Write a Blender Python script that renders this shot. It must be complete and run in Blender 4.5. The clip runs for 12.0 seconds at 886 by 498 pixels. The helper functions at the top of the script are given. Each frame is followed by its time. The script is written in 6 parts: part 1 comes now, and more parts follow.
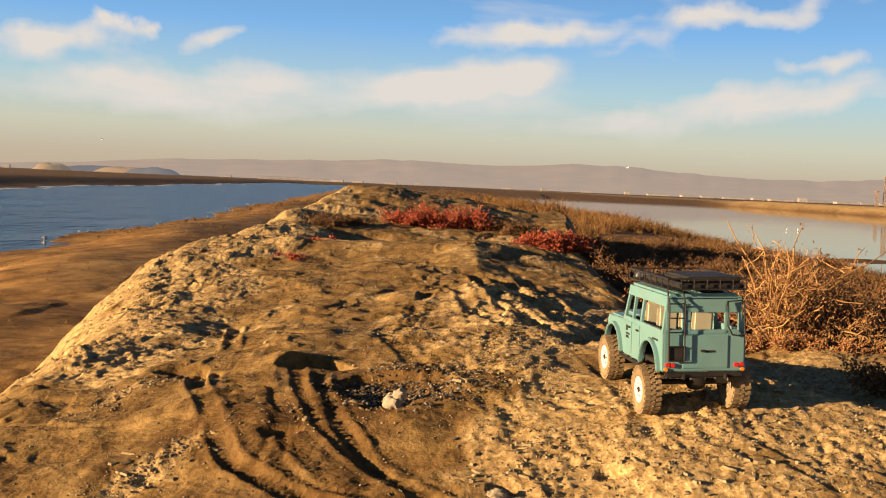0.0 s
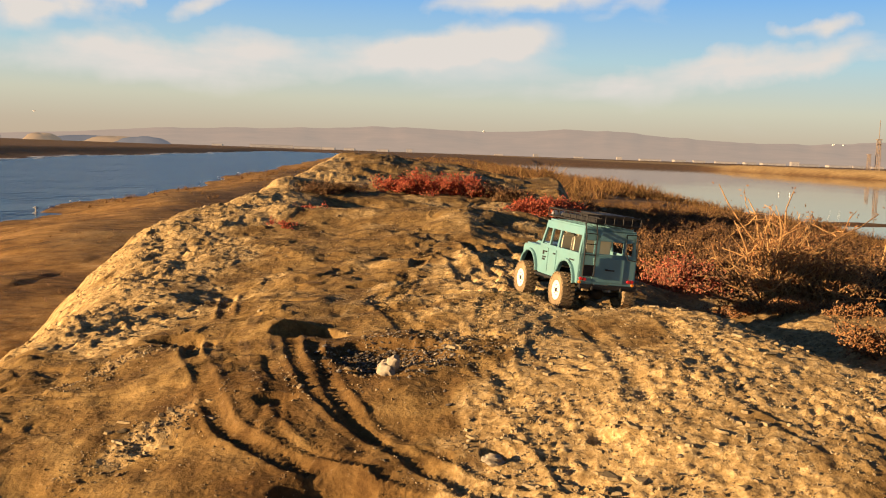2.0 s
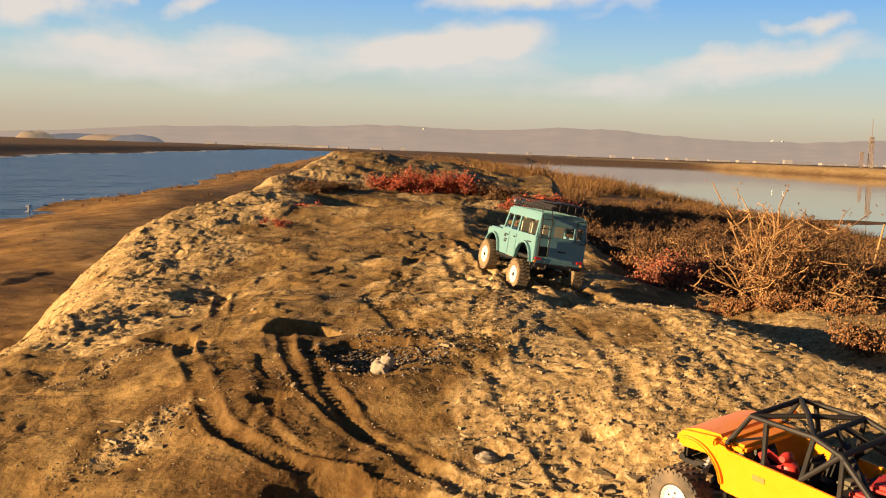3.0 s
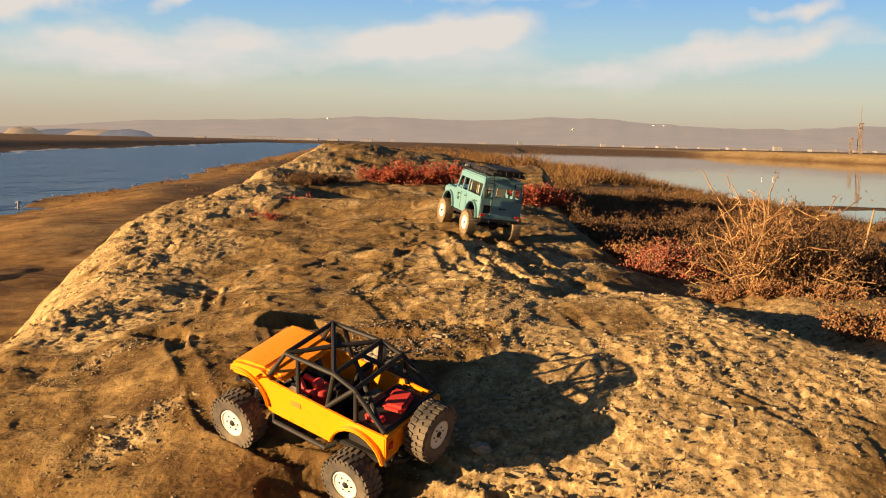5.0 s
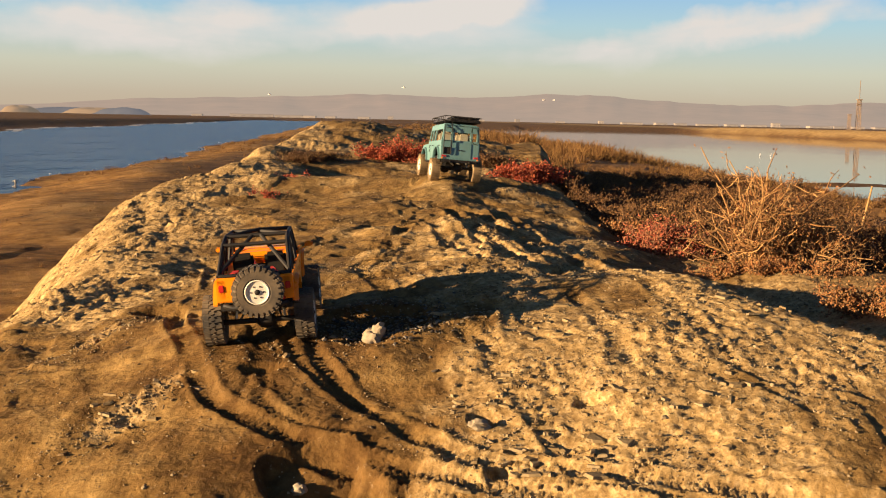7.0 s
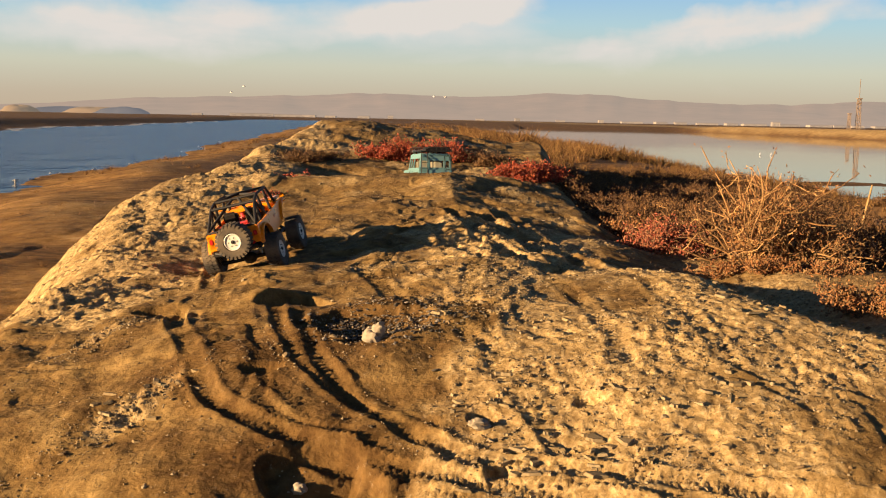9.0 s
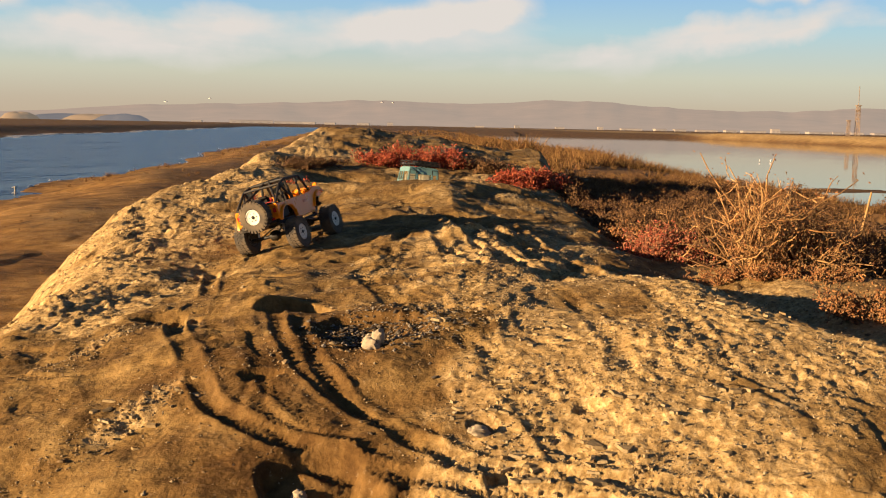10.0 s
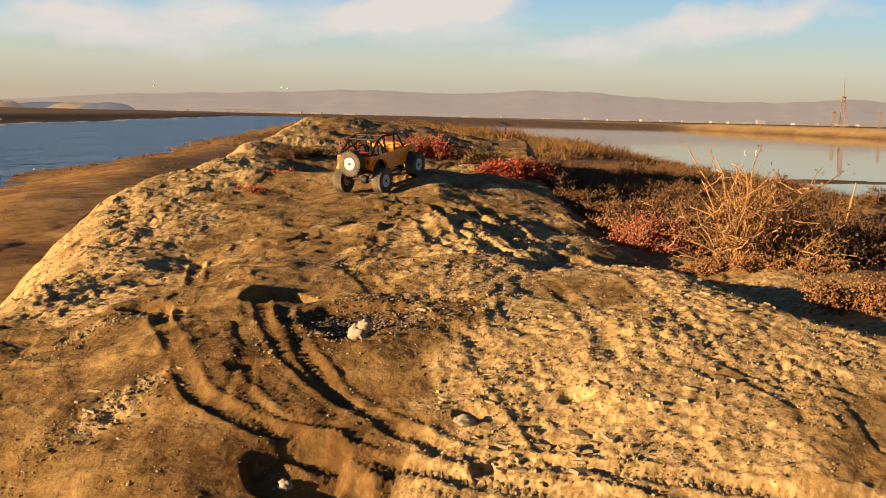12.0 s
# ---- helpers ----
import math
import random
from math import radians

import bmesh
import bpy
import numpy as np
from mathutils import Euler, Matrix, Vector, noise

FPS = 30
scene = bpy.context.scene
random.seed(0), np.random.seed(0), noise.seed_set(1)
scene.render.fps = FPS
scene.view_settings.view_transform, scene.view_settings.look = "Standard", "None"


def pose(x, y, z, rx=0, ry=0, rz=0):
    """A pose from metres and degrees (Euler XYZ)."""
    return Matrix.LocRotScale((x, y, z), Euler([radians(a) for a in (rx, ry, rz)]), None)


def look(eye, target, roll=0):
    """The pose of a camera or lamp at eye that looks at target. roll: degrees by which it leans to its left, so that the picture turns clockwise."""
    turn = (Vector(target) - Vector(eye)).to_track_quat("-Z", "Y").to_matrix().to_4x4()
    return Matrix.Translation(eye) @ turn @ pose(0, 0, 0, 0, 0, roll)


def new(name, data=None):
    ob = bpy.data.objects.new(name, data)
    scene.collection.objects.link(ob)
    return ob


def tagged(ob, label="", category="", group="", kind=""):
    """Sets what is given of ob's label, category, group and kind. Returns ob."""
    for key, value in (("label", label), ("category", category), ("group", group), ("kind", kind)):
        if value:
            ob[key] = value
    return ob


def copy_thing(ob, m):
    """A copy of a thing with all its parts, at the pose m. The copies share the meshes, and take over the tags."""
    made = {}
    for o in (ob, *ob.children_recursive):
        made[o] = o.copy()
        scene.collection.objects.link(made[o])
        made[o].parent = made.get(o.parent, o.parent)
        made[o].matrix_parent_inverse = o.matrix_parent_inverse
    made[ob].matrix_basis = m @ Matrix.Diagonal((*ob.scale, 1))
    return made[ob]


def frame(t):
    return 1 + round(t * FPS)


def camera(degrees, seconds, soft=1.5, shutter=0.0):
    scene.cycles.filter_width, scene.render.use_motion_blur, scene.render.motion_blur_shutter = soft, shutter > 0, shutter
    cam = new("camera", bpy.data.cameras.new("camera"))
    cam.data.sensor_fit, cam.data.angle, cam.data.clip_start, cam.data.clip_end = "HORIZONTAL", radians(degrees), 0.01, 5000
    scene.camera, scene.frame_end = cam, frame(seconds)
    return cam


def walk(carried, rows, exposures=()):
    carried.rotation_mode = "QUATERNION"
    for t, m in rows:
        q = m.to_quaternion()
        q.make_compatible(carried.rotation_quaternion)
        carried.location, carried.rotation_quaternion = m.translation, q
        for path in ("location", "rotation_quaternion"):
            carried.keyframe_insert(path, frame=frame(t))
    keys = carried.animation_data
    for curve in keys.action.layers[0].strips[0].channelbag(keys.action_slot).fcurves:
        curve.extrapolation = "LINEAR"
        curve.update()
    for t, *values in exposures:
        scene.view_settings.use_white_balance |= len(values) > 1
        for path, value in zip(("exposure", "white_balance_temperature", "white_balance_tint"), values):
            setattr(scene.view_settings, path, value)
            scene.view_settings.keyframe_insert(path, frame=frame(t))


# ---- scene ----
EYE = 1.40          # eye height over the water, metres
cam = camera(44.0, 12.0, soft=1.1)
PATH = [
    (0.0, pose(0, 0, EYE, 86.720, -2.486, 0.142)),
    (0.5, pose(0, 0, EYE, 85.792, -2.053, 0.097)),
    (1.0, pose(0, 0, EYE, 85.218, -1.841, 0.004)),
    (1.5, pose(0, 0, EYE, 84.990, -1.879, -0.111)),
    (2.0, pose(0, 0, EYE, 85.008, -2.019, -0.271)),
    (2.5, pose(0, 0, EYE, 85.010, -2.064, -0.444)),
    (3.0, pose(0, 0, EYE, 84.925, -1.983, -0.600)),
    (5.0, pose(0, 0, EYE, 84.467, -1.296, -1.111)),
    (5.5, pose(0, 0, EYE, 84.343, -1.274, -1.189)),
    (6.0, pose(0, 0, EYE, 84.061, -1.221, -1.224)),
    (6.5, pose(0, 0, EYE, 83.703, -1.180, -1.230)),
    (7.0, pose(0, 0, EYE, 83.301, -1.151, -1.229)),
    (9.0, pose(0, 0, EYE, 83.260, -1.129, -1.233)),
    (9.5, pose(0, 0, EYE, 83.470, -1.123, -1.241)),
    (10.0, pose(0, 0, EYE, 83.618, -1.114, -1.255)),
    (10.5, pose(0, 0, EYE, 83.672, -1.122, -1.406)),
    (11.0, pose(0, 0, EYE, 83.699, -1.242, -1.582)),
    (11.5, pose(0, 0, EYE, 83.713, -1.319, -1.756)),
    (12.0, pose(0, 0, EYE, 83.110, -1.303, -1.954)),
]
walk(cam, PATH)

# ---------------------------------------------------------------- light
SUN_EL, SUN_AZ = radians(9.0), math.atan2(-0.92, -0.39)   # azimuth clockwise from +y
world = bpy.data.worlds.new("sky")
scene.world = world
world.use_nodes = True
scene.view_settings.exposure = 1.75


def build_world():
    nt = world.node_tree
    N, L = nt.nodes, nt.links
    N.clear()
    out = N.new("ShaderNodeOutputWorld")
    bg = N.new("ShaderNodeBackground")
    sky = N.new("ShaderNodeTexSky")
    sky.sky_type, sky.sun_disc = "NISHITA", False
    sky.sun_elevation, sky.sun_rotation = SUN_EL, SUN_AZ % (2 * math.pi)
    sky.air_density, sky.dust_density, sky.ozone_density = 1.0, 1.2, 2.0
    bg.inputs["Strength"].default_value = 0.1
    co = N.new("ShaderNodeTexCoord")
    sep = N.new("ShaderNodeSeparateXYZ")
    L.new(co.outputs["Generated"], sep.inputs[0])
    # cloud sheet, flattened towards the skyline
    mp = N.new("ShaderNodeMapping")
    mp.inputs["Scale"].default_value = (1.0, 1.0, 3.4)
    mp.inputs["Location"].default_value = (0.37, 0.1, 0.62)
    L.new(co.outputs["Generated"], mp.inputs[0])
    n1 = N.new("ShaderNodeTexNoise")
    n1.inputs["Scale"].default_value, n1.inputs["Detail"].default_value = 5.2, 9
    n1.inputs["Roughness"].default_value, n1.inputs["Distortion"].default_value = 0.5, 0.25
    L.new(mp.outputs[0], n1.inputs["Vector"])
    # banks and streaks ahead: sideways and upward slope, half length, half height, tilt, amount
    flat = N.new("ShaderNodeCombineXYZ")
    for k, src in ((0, 0), (1, 2)):
        q = N.new("ShaderNodeMath"); q.operation = "DIVIDE"
        front = N.new("ShaderNodeMath"); front.operation = "MAXIMUM"; front.inputs[1].default_value = 0.05
        L.new(sep.outputs[1], front.inputs[0])
        L.new(sep.outputs[src], q.inputs[0]); L.new(front.outputs[0], q.inputs[1])
        L.new(q.outputs[0], flat.inputs[k])
    wisp = N.new("ShaderNodeTexNoise")
    wisp.inputs["Scale"].default_value, wisp.inputs["Detail"].default_value = 14.0, 6
    L.new(flat.outputs[0], wisp.inputs["Vector"])
    wv = N.new("ShaderNodeVectorMath"); wv.operation = "MULTIPLY_ADD"
    wv.inputs[1].default_value = (0.17, 0.055, 0)
    L.new(wisp.outputs["Color"], wv.inputs[0]); L.new(flat.outputs[0], wv.inputs[2])
    total = n1.outputs["Fac"]
    for cu, cv, ru, rv, tilt, gain in BANKS:
        lm = N.new("ShaderNodeMapping"); lm.vector_type = "TEXTURE"
        lm.inputs["Location"].default_value = (cu + 0.085, cv + 0.0275, 0)
        lm.inputs["Rotation"].default_value = (0, 0, tilt)
        lm.inputs["Scale"].default_value = (ru, rv, 1)
        L.new(wv.outputs[0], lm.inputs[0])
        ln = N.new("ShaderNodeVectorMath"); ln.operation = "LENGTH"
        L.new(lm.outputs[0], ln.inputs[0])
        mr = N.new("ShaderNodeMapRange"); mr.interpolation_type = "SMOOTHSTEP"
        mr.inputs["From Min"].default_value, mr.inputs["From Max"].default_value = 1.25, 0.1
        mr.inputs["To Max"].default_value = gain
        L.new(ln.outputs["Value"], mr.inputs["Value"])
        ad = N.new("ShaderNodeMath"); ad.operation = "ADD"
        L.new(total, ad.inputs[0]); L.new(mr.outputs[0], ad.inputs[1])
        total = ad.outputs[0]
    ramp = N.new("ShaderNodeValToRGB")
    ramp.color_ramp.elements[0].position, ramp.color_ramp.elements[1].position = 0.52, 0.78
    L.new(total, ramp.inputs[0])
    # clouds thin out into the haze near the skyline
    fade = N.new("ShaderNodeMapRange"); fade.clamp = True
    fade.inputs["From Min"].default_value, fade.inputs["From Max"].default_value = 0.02, 0.065
    L.new(sep.outputs[2], fade.inputs["Value"])
    thin = N.new("ShaderNodeMapRange"); thin.clamp = True
    thin.inputs["From Min"].default_value, thin.inputs["From Max"].default_value = 0.30, 0.18
    L.new(sep.outputs[2], thin.inputs["Value"])
    cg = N.new("ShaderNodeMath"); cg.operation = "MULTIPLY"
    L.new(fade.outputs[0], cg.inputs[0]); L.new(thin.outputs[0], cg.inputs[1])
    cf = N.new("ShaderNodeMath"); cf.operation = "MULTIPLY"
    L.new(ramp.outputs[0], cf.inputs[0]); L.new(cg.outputs[0], cf.inputs[1])
    # blue sky, paler towards a tan band of haze along the skyline
    haze = N.new("ShaderNodeValToRGB")
    e = haze.color_ramp.elements
    stops = ((0.0, (0.25, 0.195, 0.14)), (0.018, (0.25, 0.208, 0.157)), (0.045, (0.27, 0.265, 0.21)), (0.085, (0.19, 0.27, 0.30)), (0.14, (0.085, 0.195, 0.36)),
             (0.24, (0.034, 0.085, 0.19)), (0.45, (0.010, 0.025, 0.065)))
    for k, (p, c) in enumerate(stops):
        el = e[k] if k < 2 else e.new(p)
        el.position, el.color = p, (*c, 1)
    L.new(sep.outputs[2], haze.inputs[0])
    gain = N.new("ShaderNodeMix"); gain.data_type, gain.blend_type = "RGBA", "MULTIPLY"
    gain.inputs[0].default_value = 1.0
    L.new(haze.outputs[0], gain.inputs[6]); gain.inputs[7].default_value = (AIR, AIR, AIR, 1)
    hz = N.new("ShaderNodeMix"); hz.data_type = "RGBA"
    hz.inputs[0].default_value = 0.93
    L.new(sky.outputs[0], hz.inputs[6]); L.new(gain.outputs[2], hz.inputs[7])
    cl = N.new("ShaderNodeMix"); cl.data_type = "RGBA"
    L.new(cf.outputs[0], cl.inputs[0]); L.new(hz.outputs[2], cl.inputs[6]); cl.inputs[7].default_value = CLOUD_COL
    L.new(cl.outputs[2], bg.inputs["Color"])
    L.new(bg.outputs[0], out.inputs[0])


AIR = 6.6
BANKS = ((-0.352, 0.123, 0.075, 0.022, 0.1, 0.38), (-0.309, 0.142, 0.035, 0.018, -0.6, 0.30), (-0.204, 0.128, 0.06, 0.013, 0.1, 0.30), (-0.25, 0.078, 0.19, 0.032, 0.0, 0.37),
         (0.0, 0.092, 0.11, 0.022, 0.2, 0.36), (0.07, 0.143, 0.12, 0.013, 0.12, 0.30), (0.26, 0.163, 0.12, 0.014, 0.25, 0.30), (0.347, 0.133, 0.05, 0.012, 0.15, 0.30), (0.27, 0.085, 0.18, 0.024, 0.2, 0.36))
CLOUD_COL = (2.27, 2.12, 1.97, 1)
build_world()
sun_data = bpy.data.lights.new("sun", "SUN")
sun_data.energy, sun_data.angle, sun_data.color = 5.0, radians(0.6), (1.0, 0.695, 0.385)
sun = new("sun", sun_data)
sun.matrix_world = look((-9.2, -3.9, 10 * math.tan(SUN_EL)), (0, 0, 0))

# ---------------------------------------------------------------- terrain
# --terrain--
_rng = np.random.default_rng(7)
LAT = _rng.random((256, 256))


def vnoise(x, y, seed=0):
    """Smooth lattice noise, -1 to 1."""
    x, y = x + seed * 17.37, y + seed * 9.71
    xi, yi = np.floor(x).astype(int), np.floor(y).astype(int)
    u, v = x - xi, y - yi
    u, v = u * u * u * (u * (u * 6 - 15) + 10), v * v * v * (v * (v * 6 - 15) + 10)
    a, b = LAT[xi % 256, yi % 256], LAT[(xi + 1) % 256, yi % 256]
    c, d = LAT[xi % 256, (yi + 1) % 256], LAT[(xi + 1) % 256, (yi + 1) % 256]
    return 2 * (a * (1 - u) * (1 - v) + b * u * (1 - v) + c * (1 - u) * v + d * u * v) - 1


def fbm(x, y, octaves, seed=0, gain=0.5):
    s, amp = 0, 1.0
    for k in range(octaves):
        s = s + amp * vnoise(x * 2 ** k, y * 2 ** k, seed + k)
        amp *= gain
    return s


def cells(x, y, seed):
    """A random value, 0 to 1, for the nearest of scattered sites: flat plates with sharp edges."""
    xi, yi = np.floor(x).astype(int), np.floor(y).astype(int)
    best, val = np.full(x.shape, 9.0), np.zeros(x.shape)
    for dx in (-1, 0, 1):
        for dy in (-1, 0, 1):
            cx, cy = xi + dx, yi + dy
            a, b = (cx * 7 + cy * 3 + seed) % 256, (cy * 5 + cx * 11 + 2 * seed) % 256
            d = (cx + LAT[a, b] - x) ** 2 + (cy + LAT[b, a] - y) ** 2
            near = d < best
            best, val = np.where(near, d, best), np.where(near, LAT[(a + 31) % 256, (b + 57) % 256], val)
    return val


def step(a, b, v):
    t = np.clip((v - a) / (b - a), 0, 1)
    return t * t * (3 - 2 * t)


def bump(x, y, cx, cy, rx, ry, turn=0.0):
    c, s = math.cos(turn), math.sin(turn)
    u, v = (x - cx) * c + (y - cy) * s, -(x - cx) * s + (y - cy) * c
    return np.exp(-(u / rx) ** 2 - (v / ry) ** 2)


# crest of the mound along y, and how it leans sideways, relative to the eye
CREST = np.array([(-30, -1.2), (0, -1.15), (1.4, -0.90), (1.9, -0.69), (2.2, -0.585), (2.42, -0.52), (2.7, -0.487), (3.2, -0.455), (3.7, -0.428), (4.2, -0.40), (4.65, -0.362), (5.05, -0.332), (5.4, -0.272),
                  (5.65, -0.30), (6.2, -0.33), (7.0, -0.295), (8.0, -0.215), (9.2, -0.115), (11, -0.20), (14, -0.42), (20, -0.62), (40, -0.8), (4000, -0.85)])
LEAN = np.array([(0, 0.1), (2.2, 0.10), (3.0, 0.10), (3.8, 0.13), (4.4, 0.13), (4.8, 0.20), (5.1, 0.22), (5.4, 0.08), (7, 0.0), (4000, 0.0)])
EDGE_R = np.array([(-30, 3.0), (0.8, 2.4), (1.5, 1.75), (2.2, 1.14), (2.4, 0.95), (2.58, 0.81), (2.8, 0.74), (3.4, 0.69), (3.9, 0.67), (4.6, 0.63), (5.6, 0.66), (8, 0.9), (12, 1.2), (4000, 1.2)])
FLANK_Y, FLANK = (0.8, 1.9, 2.6, 3.4, 4.2, 5.5, 8.0), (0.0, 1.0, 1.0, 0.8, 0.45, 0.38, 0.30)
EDGE_L = np.array([(-30, -1.3), (2, -1.15), (3, -1.07), (3.7, -1.04), (4.3, -1.14), (4.8, -1.30), (6, -1.22), (7, -1.05), (8, -0.92), (9.2, -0.78), (12, -0.75), (4000, -0.75)])


def smooth_interp(v, table):
    w = 0.12
    return sum(np.interp(v + o * w, table[:, 0], table[:, 1]) for o in (-1, -0.5, 0, 0.5, 1)) / 5


def shore_left(y):
    return -(5.9 + 0.066 * np.clip(y, -20, 4000)) + 0.35 * np.sin(y * 0.21) + 0.2 * np.sin(y * 0.73)


def bank_left(y):
    return -(23.5 + 0.092 * np.clip(y, -50, 4000)) + 1.2 * np.sin(y * 0.11) + 0.5 * np.sin(y * 0.41)


def shore_right(y):
    return 8.2 + 0.004 * np.maximum(y, -20) + 0.5 * np.sin(y * 0.13 + 1) + 0.25 * np.sin(y * 0.5)


def bank_right(y):
    return 52.0 + 0.5 * np.sin(y * 0.06) + 0.3 * np.sin(y * 0.4)


def base(x, y):
    """Height over the water of the broad forms."""
    xl, xr = smooth_interp(y, EDGE_L), smooth_interp(y, EDGE_R)
    lean = smooth_interp(y, LEAN)
    top = smooth_interp(y, CREST) + lean * np.clip(x, 0, np.interp(y, (2.6, 3.6), (0.75, 0.15))) + 0.55 * lean * np.clip(x, -0.45, 0)
    # the flank rounds off towards the slough
    top = top - 0.21 * 0.09 * np.log1p(np.exp((-0.46 - x) / 0.09)) * np.interp(y, FLANK_Y, FLANK)
    top = top - 0.12 * np.clip(x - 0.15, 0, 0.6) * step(3.0, 3.7, y)
    # ridge that climbs on the water side further off
    top = top + 0.11 * bump(x, y, -0.72, 9.6, 0.55, 1.5) + 0.08 * bump(x, y, -1.05, 7.0, 0.35, 1.3) - 0.21 * bump(x, y, 0.0, 6.28, 0.55, 0.38) - 0.03 * bump(x, y, -0.70, 3.75, 0.13, 0.5)
    mud = 0.30 - EYE + 0.05 * fbm(x * 0.3, y * 0.3, 3, 40)
    left = step(0.0, 1.0, (xl - x) / 0.85)
    shelf = -0.472 - 0.028 * step(3.4, 4.0, y) - 0.03 * np.clip(y - 4, 0, 6) + 0.03 * fbm(x * 0.8, y * 0.8, 2, 50)
    wob = 0.05 * vnoise(y * 1.7, x * 0 + 3.3, 8)
    right = step(0.0, 1.0, (x - xr - wob) / 0.26)
    # the foot of the mound lies deeper than the shelf
    shelf = shelf - 0.045 * np.exp(-((x - xr - 0.26) / 0.13) ** 2) * step(1.9, 2.5, y) * step(4.4, 3.5, y)
    z = top * (1 - left) + mud * left
    z = z * (1 - right) + np.minimum(shelf, z) * right
    # far right the shelf slopes down to the pond
    far_r = step(3.0, 8.0, x)
    z = z * (1 - far_r) + (0.12 - EYE) * far_r + EYE
    # the slough and its far bank
    sl, bl = shore_left(y), bank_left(y)
    z = z * (1 - step(2.8, 0.0, x - sl)) + 0.02 * step(2.8, 0.0, x - sl)
    z = np.where(x < sl, -0.22 * np.clip(sl - x, 0, 3), z)
    rise = step(0.0, 7.0, bl - x)
    z = np.where(x < bl + 3, -0.66 + 0.66 * step(3, 0, x - bl) + 0.75 * rise, z)
    # the pond and its far dike
    sr, br = shore_right(y), bank_right(y)
    z = np.where(x > sr, -0.2 * np.clip(x - sr, 0, 4), z)
    z = np.where((x > sr - 1) & (x < 20), np.maximum(z, 0.07 * np.exp(-((x - 10.2) / 1.5) ** 2 - ((y - 27) / 0.5) ** 2) - 0.02 + np.where(x > sr + 0.6, 0, -1)), z)
    dike = step(0.0, 3.0, x - br) * (1 - 0.35 * step(8, 14, x - br))
    z = np.where(x > br - 2, -0.8 + 0.8 * step(-2, 0, x - br) + 1.15 * dike, z)
    # land closes the pond, and further off the slough
    end = step(205, 240, y + 0.25 * np.clip(x - 8, 0, 60)) * (x > 0)
    z = z * (1 - end) + 0.75 * end
    back = step(560, 640, y)
    return z * (1 - back) + 0.6 * back


# wheel tracks: two ruts each along a line of centres
def rut_field(x, y, line, half, width, depth, tread):
    """Depth of a pair of ruts along a smooth line of points."""
    pts = np.array(line)
    d = np.r_[0, np.cumsum(np.hypot(*np.diff(pts, axis=0).T))]
    s = np.linspace(0, d[-1], int(d[-1] / 0.012) + 2)
    cx, cy = np.interp(s, d, pts[:, 0]), np.interp(s, d, pts[:, 1])
    for _ in range(10):
        cx[1:-1] = (cx[:-2] + 2 * cx[1:-1] + cx[2:]) / 4
        cy[1:-1] = (cy[:-2] + 2 * cy[1:-1] + cy[2:]) / 4
    tx, ty = np.gradient(cx), np.gradient(cy)
    n = np.hypot(tx, ty)
    tx, ty = tx / n, ty / n
    out = np.zeros_like(x)
    inside = np.where((x > cx.min() - 0.3) & (x < cx.max() + 0.3) & (y > cy.min() - 0.3) & (y < cy.max() + 0.3))[0]
    for side in ((-1, 1) if half else (0,)):
        rx, ry = cx - side * ty * half, cy + side * tx * half
        for k in range(0, len(inside), 4000):
            i = inside[k:k + 4000]
            dx, dy = x[i][:, None] - rx[None], y[i][:, None] - ry[None]
            j = np.argmin(dx * dx + dy * dy, axis=1)
            r = np.arange(len(i))
            off = dx[r, j] * -ty[j] + dy[r, j] * tx[j]
            along = s[j] + dx[r, j] * tx[j] + dy[r, j] * ty[j]
            dist = np.hypot(dx[r, j], dy[r, j])
            prof = np.exp(-(dist / width) ** 4) - 0.55 * np.exp(-((dist - 1.45 * width) / (0.42 * width)) ** 2)
            lug = np.sin((along + 0.35 * np.abs(off)) * 2 * math.pi / 0.0165)
            rough = 0.7 + 0.45 * vnoise(along * 9, off * 12, 3)
            ends = step(0, 0.06, s[j]) * step(0, 0.06, d[-1] - s[j])
            out[i] += ends * (-depth * rough * prof + tread * (lug > 0.1) * np.exp(-(dist / (0.9 * width)) ** 6))
    return out


